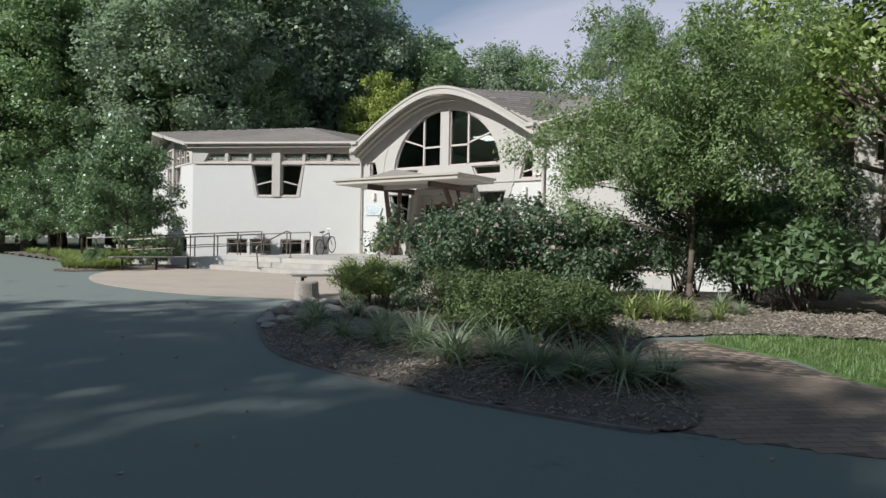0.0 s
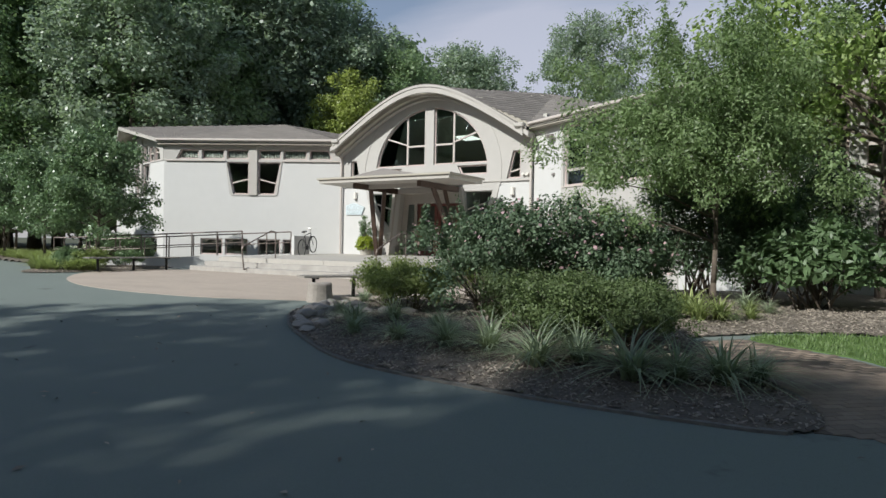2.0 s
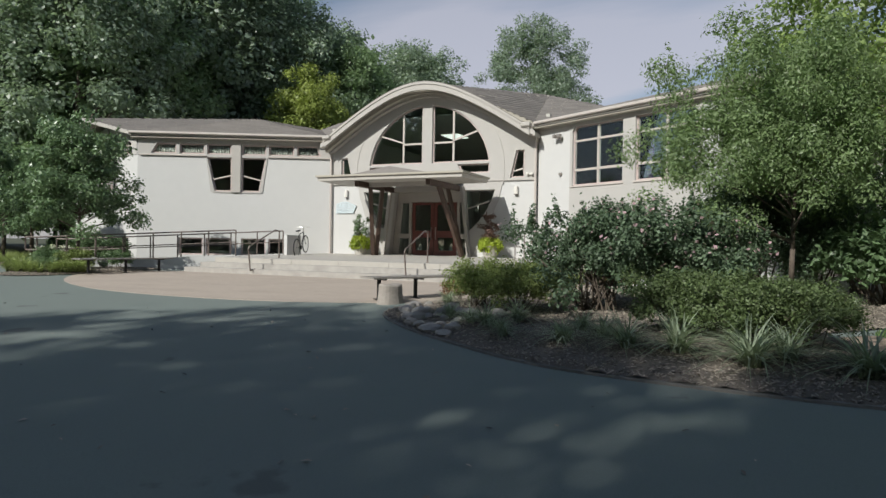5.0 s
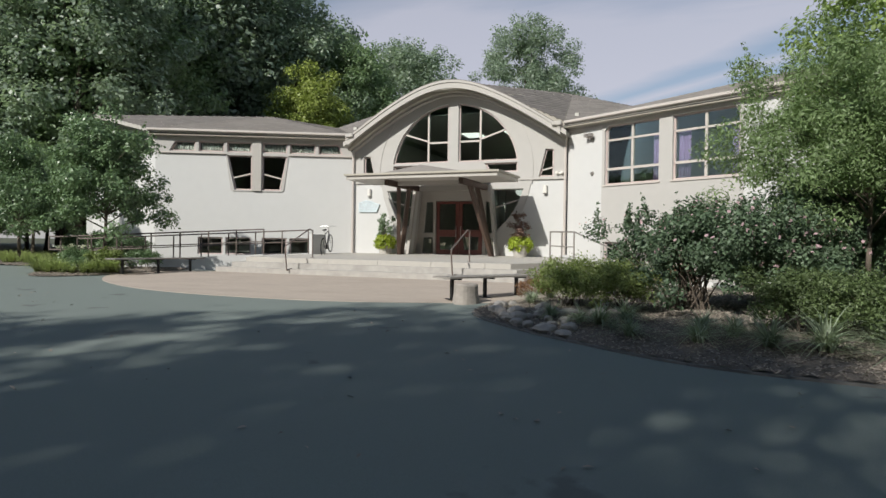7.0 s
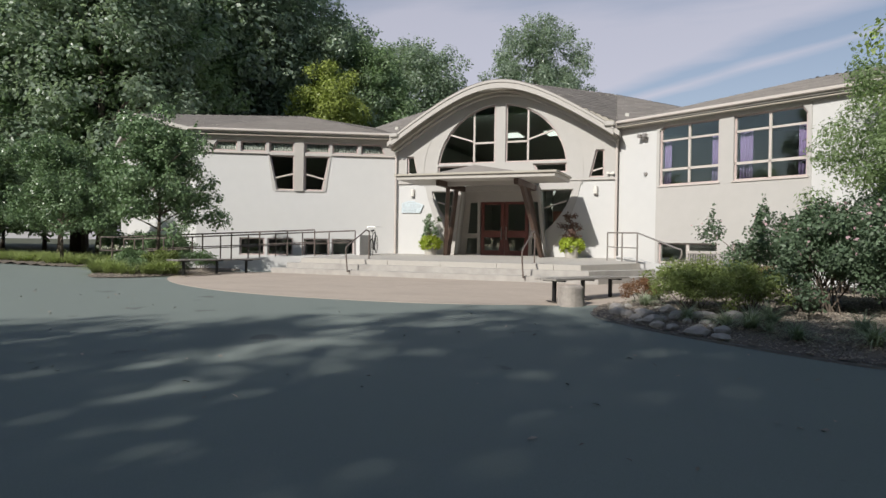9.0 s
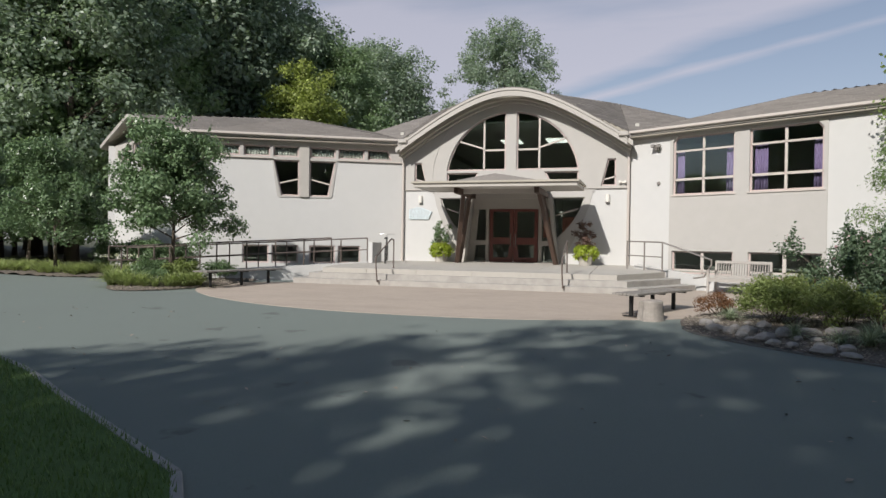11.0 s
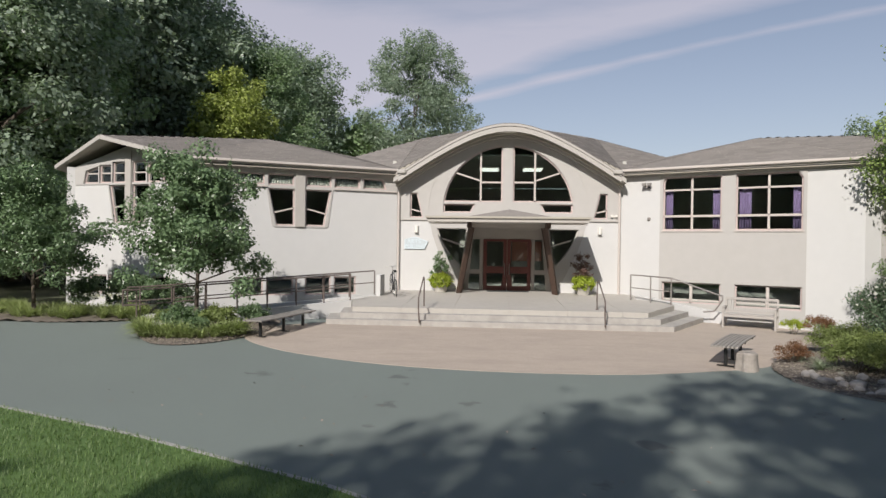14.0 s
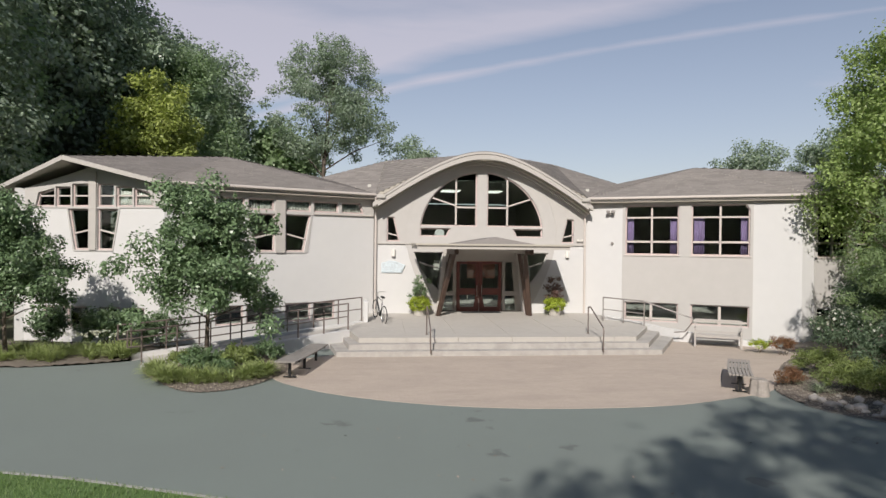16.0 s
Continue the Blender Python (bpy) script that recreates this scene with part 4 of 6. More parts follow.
stair_rail(-2.72)
stair_rail(2.72)


# ---- paving ----
PLAZA = catmull([(-5.6, -6.4), (-6.9, -7.6), (-7.05, -9.4), (-5.75, -10.85), (-3.9, -11.85), (-2.0, -12.4), (0.0, -12.6), (2.2, -12.5), (4.0, -12.0), (5.4, -11.4), (6.3, -10.3), (7.6, -8.6), (9.2, -7.2), (9.6, -5.9), (6.8, -4.3)], 5) + [(5, -4.0), (-5, -4.0)]
flat_on_ground("pavement", PLAZA, PAVER, 0.009, "worn tan-red clay pavers of the forecourt", "pavement")


def paver_cells(w, h, gap, x0, x1, y0, y1, m, keep, seed, jitter=0.003):
    rnd = random.Random(seed)
    row, y = 0, y0
    while y < y1:
        x = x0 - (w / 2 if row % 2 else 0)
        while x < x1:
            c = m @ Vector((x + w / 2, y + h / 2, 0))
            if keep(c.x, c.y):
                yield c, rnd.uniform(-jitter, jitter)
            x += w
        y += h
        row += 1


BRICK_V = [(-1, -1, 0), (1, -1, 0), (1, 1, 0), (-1, 1, 0), (-0.985, -0.975, 1), (0.985, -0.975, 1), (0.985, 0.975, 1), (-0.985, 0.975, 1)]
BRICK_F = [(4, 5, 6, 7), (0, 1, 5, 4), (1, 2, 6, 5), (2, 3, 7, 6), (3, 0, 4, 7)]


def laid(cells, w, h, gap, thick, turn, lift):
    vs, fs = [], []
    r = Matrix.Rotation(turn, 3, "Z")
    for c, j in cells:
        k = len(vs)
        z = ground_z(c.x, c.y) + lift + j
        for a, b, d in BRICK_V:
            p = r @ Vector((a * (w - gap) / 2, b * (h - gap) / 2, 0))
            vs.append((c.x + p.x, c.y + p.y, z + ground_z(c.x + p.x, c.y + p.y) - ground_z(c.x, c.y) + d * thick))
        fs += [tuple(k + i for i in q) for q in BRICK_F]
    return vs, fs



# ---- planting bed, path, lawns and island ----
BED = catmull([(5.45, -11.5), (5.45, -12.9), (6.3, -14.0), (7.5, -14.95), (9.0, -15.82), (10.9, -16.12), (12.4, -16.15), (13.3, -16.0), (13.35, -15.3), (12.7, -14.0), (11.95, -12.5), (12.45, -11.75), (13.3, -11.1), (16, -10.35), (22, -8), (20, -4), (12, -4.5), (9.4, -5.8), (9.3, -7.0), (7.6, -8.6), (6.2, -10.4)], 5, True)


def mound(outline, rise, name, mat, label, seed, step=0.22):
    """A softly humped, uneven bed inside an outline."""
    xs0, xs1 = min(p[0] for p in outline), max(p[0] for p in outline)
    ys0, ys1 = min(p[1] for p in outline), max(p[1] for p in outline)
    pts = np.array(outline)
    bm = bmesh.new()
    ring = [bm.verts.new((x, y, ground_z(x, y) - 0.03)) for x, y in outline]
    edges = [bm.edges.new((ring[i], ring[(i + 1) % len(ring)])) for i in range(len(ring))]
    bmesh.ops.triangle_fill(bm, use_beauty=True, edges=edges, normal=(0, 0, 1))
    bmesh.ops.subdivide_edges(bm, edges=bm.edges[:], cuts=3, use_grid_fill=True)
    bmesh.ops.triangulate(bm, faces=bm.faces[:])
    long = [e for e in bm.edges if e.calc_length() > 0.7]
    bmesh.ops.subdivide_edges(bm, edges=long, cuts=2)
    bmesh.ops.triangulate(bm, faces=bm.faces[:])
    for v in bm.verts:
        v.co.z = bed_z(v.co.x, v.co.y, pts, rise)
    return tagged(part(name, bm, mat, smooth=True), label, "planting bed", kind="structure")


def bed_z(x, y, pts, rise):
    d = float(np.sqrt(((pts - (x, y)) ** 2).sum(1)).min())
    return ground_z(x, y) + rise * (1 - math.exp(-d / 0.5)) + 0.015 + 0.02 * noise.noise((x * 2.5, y * 2.5, 0)) * min(1, d * 3)


BED_P = np.array(BED)
mound(BED, 0.10, "planting_bed", MULCH, "mulched planting bed with brown wood chips", 3)
ISLAND = catmull([(-6.75, -8.4), (-6.9, -9.3), (-7.35, -10.25), (-8.1, -10.8), (-8.9, -10.7), (-9.8, -9.75), (-10.45, -8.75), (-10.3, -8.35), (-8.5, -7.15), (-7.2, -6.3)], 5, True)
mound(ISLAND, 0.10, "planting_island", MULCH, "mulched island bed round a young tree", 4)
LEFT_BED = catmull([(-11.7, -7.2), (-13, -7.75), (-14.5, -8.0), (-20, -6.9), (-30, -4.6), (-30, -2.5), (-18, -3.4), (-12, -4.6), (-11.2, -6)], 5, True)
mound(LEFT_BED, 0.12, "planting_border", MULCH, "border bed of daylilies along the drive", 5)
PATH = [(13.35, -15.95), (13.3, -15.3), (12.66, -14.0), (11.95, -12.6), (12.5, -12.05), (13.6, -12.75), (14.4, -13.6), (16.5, -14.4), (16.8, -15.1), (14.4, -15.78)]
flat_on_ground("path", PATH, PATH_JOINT, 0.006, "sand bed of the curving brick footpath", "path")
LAWN_RIGHT = catmull([(12.6, -12.0), (13.7, -12.7), (14.5, -13.55), (16.7, -14.3), (24, -12.2), (22, -8.3), (16.2, -10.45), (13.5, -11.15)], 4, True)
LAWN_LEFT = [(2.2, -21.5), (1.4, -20.55), (0.16, -19.88), (-0.93, -19.31), (-2.36, -18.5), (-5.5, -17.12), (-8.9, -15.88), (-14, -14.45), (-30, -12.1), (-60, -11.2), (-60, -45), (12, -45), (2.4, -28)]
flat_on_ground("lawn", LAWN_RIGHT, LAWN, 0.015, "small shaded lawn beside the brick path", "lawn")
flat_on_ground("lawn", LAWN_LEFT, LAWN, 0.035, "mown green lawn across the drive", "lawn")
kerb = thing("kerb", None, "pale concrete edging strip along the lawn", "kerb", kind="structure")
for a, b in zip(LAWN_LEFT[:9], LAWN_LEFT[1:10]):
    L = math.hypot(b[0] - a[0], b[1] - a[1])
    n = max(1, int(L / 1.2))
    for i in range(min(n, 16)):
        p = [a[k] + (b[k] - a[k]) * i / n for k in (0, 1)]
        q = [a[k] + (b[k] - a[k]) * (i + 0.99) / n for k in (0, 1)]
        part("kerb_stone", beam((*p, ground_z(*p) + 0.0), (*q, ground_z(*q) + 0.0), 0.09, 0.08, 0.012), KERB, kerb)
kerb = thing("kerb", None, "thin worn edging between drive and planting bed", "kerb", kind="structure")
edge = [p for p in BED if p[1] < -12.4 and p[0] < 13.3]
for a, b in zip(edge, edge[1:]):
    if math.hypot(b[0] - a[0], b[1] - a[1]) < 1.2:
        part("kerb_stone", beam((*a, ground_z(*a) + 0.008), (*b, ground_z(*b) + 0.008), 0.07, 0.035), BED_EDGE, kerb)


# ---- foliage makers ----
def unit(a):
    return a / np.maximum(np.linalg.norm(a, axis=1, keepdims=True), 1e-6)


def leaves(centres, radii, n, size, seed, droop=0.0, shell=0.45, up=0.5, aspect=0.5, vary=0.35, zsquash=0.8):
    """Many small rhombic leaves round clump centres: vertices and faces."""
    r = np.random.default_rng(seed)
    centres, radii = np.asarray(centres, float), np.asarray(radii, float)
    w = radii ** 2
    idx = r.choice(len(centres), n, p=w / w.sum())
    d = unit(r.normal(size=(n, 3)))
    rad = radii[idx] * (shell + (1 - shell) * r.random(n)) * (1 + 0.18 * r.normal(size=n))
    off = d * rad[:, None]
    off[:, 2] *= zsquash
    pos = centres[idx] + off
    nrm = unit(d * 0.95 + r.normal(size=(n, 3)) * 0.45 + np.array([0, 0, up * 0.8]))
    t = unit(np.cross(nrm, r.normal(size=(n, 3))) + d * 0.35 + np.array([0, 0, -droop]))
    b = unit(np.cross(nrm, t))
    s = size * (1 + vary * (r.random(n) * 2 - 1))
    L, W = s[:, None], (s * aspect)[:, None]
    vs = np.stack([pos - t * L * 0.5, pos - t * L * 0.02 + b * W * 0.5, pos + t * L * 0.5, pos - t * L * 0.02 - b * W * 0.5], 1).reshape(-1, 3)
    return vs, np.arange(n * 4).reshape(n, 4)


def crown_clumps(seed, rx, ry, rz, n, clump, lump=0.25, hollow=0.35, taper=0.0):
    r = np.random.default_rng(seed)
    d = unit(r.normal(size=(n, 3)))
    d[:, 2] = np.where(d[:, 2] < -0.6, -d[:, 2], d[:, 2])
    k = (hollow + (1 - hollow) * r.random(n) ** 0.6) * (1 + lump * r.normal(size=n) * 0.5)
    c = d * k[:, None] * np.array([rx, ry, rz])
    if taper:
        f = 1 - taper * np.clip(c[:, 2] / rz, -0.3, 1)
        c[:, 0] *= f
        c[:, 1] *= f
    return c, clump * (0.7 + 0.6 * r.random(n))


def limbs(bm, base, height, r0, targets, rnd, bend=0.15, fork=0.35, sides=7):
    """A tapered, slightly bent trunk with limbs out to the given places."""
    pts = []
    steps = 6
    for i in range(steps + 1):
        k = i / steps
        pts.append(Vector((base[0] + bend * math.sin(k * 3 + rnd.random()) * k, base[1] + bend * math.cos(k * 2.3) * k - bend * 0.0, base[2] + height * k)))
    for i in range(steps):
        tube(bm, pts[i], pts[i + 1], r0 * (1 - 0.8 * i / steps) * (1.25 if i == 0 else 1), r0 * (1 - 0.8 * (i + 1) / steps), sides)
    for t in targets:
        t = Vector(t)
        k = min(0.95, max(fork, (t.z - base[2]) / height * 0.75))
        j = min(steps - 1, int(k * steps))
        a = pts[j].lerp(pts[j + 1], k * steps - j)
        mid = a.lerp(t, 0.5) + Vector((0, 0, 0.06 * (t - a).length))
        r1 = r0 * (1 - 0.8 * k) * 0.5
        tube(bm, a, mid, r1, r1 * 0.7, 5)
        tube(bm, mid, t, r1 * 0.7, r1 * 0.25, 5)
    return bm


def add_shoots(c, rad, count, length, seed):
    """Long leafy shoots that rise from the upper clumps."""
    r = np.random.default_rng(seed + 900)
    top = np.argsort(c[:, 2])[-max(1, len(c) // 3):]
    more, radii = [], []
    for _ in range(count):
        o = c[r.choice(top)]
        lean = r.normal(size=2) * 0.22
        L = length * (0.5 + 0.7 * r.random())
        for k in np.linspace(0.15, 1, 7):
            more.append(o + np.array([lean[0] * k * L, lean[1] * k * L, L * k]))
            radii.append(0.14 * length ** 0.5 * (1.1 - 0.75 * k))
    return (np.vstack([c, more]), np.concatenate([rad, radii])) if more else (c, rad)


def make_tree(name, label, group, seed, height, base_h, rx, ry, trunk_r, n_clumps, clump, n_leaves, leaf, mat, bark, bend=0.2, taper=0.0, droop=0.15, hollow=0.35, aspect=0.5, shell=0.55, limb_count=14, lump=0.3, up=0.5, offset=(0, 0), shoots=0, shoot=1.0):
    """A tree with its foot at the origin; shoots stand up out of the crown."""
    rnd = random.Random(seed)
    rz = (height - base_h) / 2
    c, rad = crown_clumps(seed, rx, ry, rz, n_clumps, clump, lump=lump, taper=taper, hollow=hollow)
    c[:, 2] += base_h + rz
    c[:, 2] = np.minimum(c[:, 2], height - rad * 0.4)
    c[:, :2] += np.array(offset)
    c, rad = add_shoots(c, rad, shoots, shoot, seed)
    tree = thing(name, None, label, "tree", group)
    part("trunk", limbs(bmesh.new(), (0, 0, -0.1), base_h + rz * 1.35, trunk_r, c[:limb_count], rnd, bend), bark, tree, smooth=True)
    v, f = leaves(c, rad, n_leaves, leaf, seed + 1, droop=droop, aspect=aspect, shell=shell, up=up)
    tri_mesh("crown", v, f, mat, tree)
    return tree


def put(tree, x, y, turn=0.0, scale=1.0, z=None):
    m = pose(x, y, ground_z(x, y) if z is None else z, 0, 0, turn) @ Matrix.Scale(scale, 4)
    ob = copy_thing(tree, m)
    ob.matrix_basis = m
    return ob


# ---- woods round the building ----
G_WOOD = "trees of the surrounding woods"
oak = make_tree("oak_tree", "tall dark green oak with dense rounded crown", G_WOOD, 11, 22, 2.0, 6.2, 6.2, 0.38, 330, 1.15, 50000, 0.265, LEAF_BLUE, BARK, 0.6, 0.1, aspect=0.72, lump=0.25, hollow=0.70, shell=0.6, up=0.9)
maple = make_tree("maple_tree", "tall leafy green maple with uneven crown", G_WOOD, 12, 20, 1.5, 5.4, 5.4, 0.32, 290, 1.05, 45000, 0.255, LEAF_FOREST, BARK, 0.5, 0.2, aspect=0.72, lump=0.3, hollow=0.66, shell=0.6, up=0.9)
far_oak = make_tree("oak_tree", "tall dark oak farther back in the woods", G_WOOD, 18, 22, 2.0, 6.2, 6.2, 0.38, 170, 1.6, 7000, 0.68, LEAF_BLUE, BARK, 0.6, 0.1, aspect=0.74, lump=0.2, hollow=0.74, shell=0.7, up=0.8)
far_maple = make_tree("maple_tree", "tall leafy maple farther back in the woods", G_WOOD, 19, 20, 1.5, 5.4, 5.4, 0.32, 150, 1.4, 6500, 0.64, LEAF_FOREST, BARK, 0.5, 0.2, aspect=0.74, lump=0.25, hollow=0.72, shell=0.7, up=0.8)
far_under = make_tree("young_tree", "low bushy tree closing the far edge of the drive", G_WOOD, 20, 8, 0.2, 3.4, 3.4, 0.12, 60, 1.2, 2600, 0.62, LEAF_FOREST, BARK, 0.3, 0.2, aspect=0.7, hollow=0.6)
gold = make_tree("golden_tree", "yellow-green tree lit by the sun", G_WOOD, 13, 15, 3.0, 3.2, 3.2, 0.22, 120, 0.85, 22000, 0.24, LEAF_GOLD, BARK, 0.5, 0.2, aspect=0.55)
airy = make_tree("ash_tree", "tall open-crowned ash with gaps showing sky", G_WOOD, 14, 24, 8.0, 6.3, 6.0, 0.35, 52, 1.65, 8500, 0.48, LEAF_BLUE, BARK, 0.8, 0.05, hollow=0.2, aspect=0.55)
under = make_tree("young_tree", "low bushy understorey tree at the wood's edge", G_WOOD, 15, 8, 0.2, 3.4, 3.4, 0.12, 130, 0.8, 9500, 0.29, LEAF_FOREST, BARK, 0.3, 0.2, aspect=0.7, hollow=0.6)
shade = make_tree("plane_tree", "tall open-crowned tree shading the drive", G_WOOD, 16, 24, 8.0, 6.3, 6.0, 0.35, 26, 1.52, 6300, 0.455, LEAF_FOREST, BARK, 0.8, 0.05, hollow=0.25, aspect=0.55, lump=0.4)
ash = make_tree("ash_tree", "tall round-crowned ash standing apart from the woods", G_WOOD, 17, 25.6, 8.0, 6.6, 6.6, 0.38, 130, 1.15, 34000, 0.27, LEAF_BLUE, BARK, 0.7, -0.05, hollow=0.35, aspect=0.58, lump=0.35, shell=0.6)
rw = random.Random(41)
first = {}
WOODS = [
    # behind the left wing and to the west
    (oak, -25, 24, 1.02), (maple, -20.5, 27, 0.92), (oak, -30.5, 17, 1.32), (maple, -33, 27, 1.40), (oak, -38, 12, 1.34), (maple, -29, 9.5, 1.16), (far_oak, -44, 20, 1.40),
    (maple, -37, 3.5, 1.16), (far_oak, -47, 6, 1.34), (far_maple, -55, 12, 1.40), (far_oak, -56, 0, 1.34), (maple, -46, -1.5, 1.10), (far_oak, -66, 6, 1.46), (far_maple, -70, -4, 1.34), (far_oak, -80, 2, 1.46), (far_maple, -62, 18, 1.46),
    (maple, -26.5, 36, 1.08), (oak, -26.5, 50, 1.17), (far_maple, -33.5, 44, 1.3), (far_oak, -36, 38, 1.2), (far_maple, -90, 10, 1.3), (far_oak, -95, -4, 1.2), (far_maple, -48, 32, 1.3), (far_oak, -60, 30, 1.3),
    (gold, -19.4, 18.5, 1.0), (gold, -26.5, 28, 1.3), (ash, -10.5, 50, 1.07), (airy, 0.2, 56, 0.72), (under, -18.5, 56, 2.3), (under, -6, 58, 1.5),
    (under, -24, 12, 1.0), (under, -28, 4.5, 1.1), (under, -33, -0.5, 1.0), (under, -40, -3, 1.1), (under, -52, -5, 1.1), (under, -22.5, 17, 1.0), (far_under, -63, -6, 1.2), (far_under, -76, -5, 1.3), (under, -24, 5, 0.8), (under, -35, 7, 1.2), (under, -44, 4, 1.2),
    (under, -58, -9, 1.0), (far_under, -70, -8, 1.2), (far_under, -84, -9, 1.3), (far_under, -95, -9, 1.5), (under, -48, 0, 1.2), (under, -58, 4, 1.3), (far_under, -68, 0, 1.4), (far_under, -80, 6, 1.5), (far_under, -104, -4, 1.6), (far_under, -104, -14, 1.6), (under, -30, 12, 1.2), (far_under, -40, 12, 1.3), (far_under, -50, 14, 1.4), (under, -29, 20, 1.3), (under, -26, 30, 1.4), (under, -22, 40, 1.3), (far_under, -75, 15, 1.6), (far_under, -85, 22, 1.7), (far_under, -97, 26, 1.8), (far_under, -92, 14, 1.7), (far_under, -110, 26, 2.0), (far_under, -72, 24, 1.7), (far_maple, -84, 18, 1.3), (far_oak, -100, 20, 1.4),
    (oak, -26.5, 4.5, 0.95), (maple, -33.5, -2.0, 0.92), (oak, -42, -5.5, 0.95), (under, -25, 0.5, 0.75), (under, -30, -1.5, 0.85), (under, -36, -5, 0.8), (under, -45, -8, 0.9),
    # east of the building
    (gold, 27.5, 8.5, 0.92), (far_maple, 30, 4, 0.62), (airy, 30, 29, 0.56), (airy, 39, 30, 0.62), (far_maple, 34, 0, 0.7), (far_oak, 42, -4, 0.8), (far_maple, 38, 12, 0.7), (under, 25.5, 3, 0.9), (far_oak, 27, -7.5, 0.62), (far_maple, 22.0, -6.0, 0.52), (under, 23, -10, 0.8), (far_maple, 34, -12, 0.9), (far_oak, 44, -16, 1.0),
    # behind the camera: these shade the drive
    (shade, -9.7, -46.0, 0.87), (shade, -4.2, -43.5, 0.87), (shade, 1.3, -43.0, 0.92), (shade, 6.8, -42.5, 0.89), (shade, 12.8, -41.0, 0.89), (shade, 19.3, -40.0, 0.92), (shade, 27.8, -38, 0.97), (shade, -1.2, -50, 0.97), (shade, 5.3, -49, 0.97), (shade, 10.8, -48, 0.97), (shade, -13.2, -52, 0.97), (shade, 23.8, -44, 0.97), (shade, 3.6, -40.2, 0.76), (shade, 9.0, -40.0, 0.73), (shade, 6.0, -45.8, 0.9), (shade, 11.0, -44.8, 0.9),
    # unseen trees added so the arched glass mirrors foliage instead of open sky
    (far_oak, -28, -50, 1.1), (far_maple, -36, -52, 1.1), (far_oak, -44, -56, 1.1), (far_maple, -21, -53, 1.05),
    (far_oak, -20, -58, 1.1), (far_maple, 36, -34, 1.0), (far_oak, -10, -64, 1.3), (far_maple, 0, -62, 1.3), (far_oak, 10, -62, 1.3), (far_maple, 21, -58, 1.3), (far_oak, 31, -52, 1.2), (far_oak, 44, -36, 1.2), (far_under, 0, -56, 1.3), (far_under, 10, -54, 1.3), (far_under, 20, -50, 1.3), (far_under, -12, -58, 1.4), (far_under, 30, -44, 1.3), (far_under, -56, -70, 2.1), (far_under, -47, -75, 2.1), (far_under, -38, -70, 2.1), (far_under, -29, -75, 2.1), (far_under, -20, -70, 2.1), (far_under, -11, -75, 2.1), (far_under, -2, -70, 2.1), (far_under, 7, -75, 2.1), (far_under, 16, -70, 2.1), (far_under, 25, -75, 2.1), (far_under, 34, -70, 2.1), (far_under, 43, -75, 2.1), (far_under, 52, -70, 2.1), (far_under, 61, -75, 2.1), (far_oak, -48, -82, 1.2), (far_maple, -66, -74, 1.2), (far_oak, -34, -78, 1.1), (far_under, -72, -62, 2.0), (far_under, -84, -50, 2.0), (far_under, 52, -48, 2.0),
]
for tree, x, y, s in WOODS:
    turn = rw.uniform(0, 360)
    if tree not in first:
        first[tree] = 1
        tree.matrix_basis = pose(x, y, ground_z(x, y), 0, 0, turn) @ Matrix.Scale(s, 4)
    else:
        put(tree, x, y, turn, s * rw.uniform(0.97, 1.03))

# ---- trees near the building ----
pear = make_tree("pear_tree", "young dark green pear tree in the island bed", "young trees by the drive", 21, 5.2, 0.35, 1.72, 1.72, 0.075, 150, 0.38, 30000, 0.105, LEAF_PEAR, BARK, 0.12, 0.30, aspect=0.62, limb_count=50, hollow=0.2, lump=0.45, shoots=22, shoot=0.6)
pear.matrix_basis = pose(-9.0, -8.15, ground_z(-9, -8.15) + 0.08, 0, 0, 40)
t2 = put(pear, -14.8, -7.0, 150, 0.93)
tagged(t2, "young spreading green tree in the daylily border")
t3 = put(pear, -20.0, -6.2, 260, 0.95)
tagged(t3, "young spreading green tree near the gable wall")
t4 = put(pear, -22.5, -4.6, 20, 1.05)
tagged(t4, "bushy green tree at the edge of the woods")
locust = make_tree("locust_tree", "slender tree with feathery light green leaves and thin trunk", "", 22, 4.85, 0.5, 2.4, 2.1, 0.06, 210, 0.36, 76000, 0.076, LEAF_FINE, BARK, 0.1, 0.12, droop=0.45, aspect=0.36, limb_count=60, hollow=0.12, lump=0.55, offset=(-0.35, -0.2), shoots=30, shoot=0.95)
locust.matrix_basis = pose(11.8, -9.4, ground_z(11.8, -9.4) + 0.05, 0, 0, 10)
big = make_tree("maple_tree", "large leafy green tree overhanging the east side", "", 23, 11.0, 1.2, 3.0, 2.8, 0.18, 290, 0.62, 62000, 0.13, LEAF_SUNNY, BARK, 0.3, 0.1, droop=0.3, aspect=0.6, limb_count=30, hollow=0.55)
big.matrix_basis = pose(14.6, -5.3, ground_z(15, -7), 0, 0, 60)


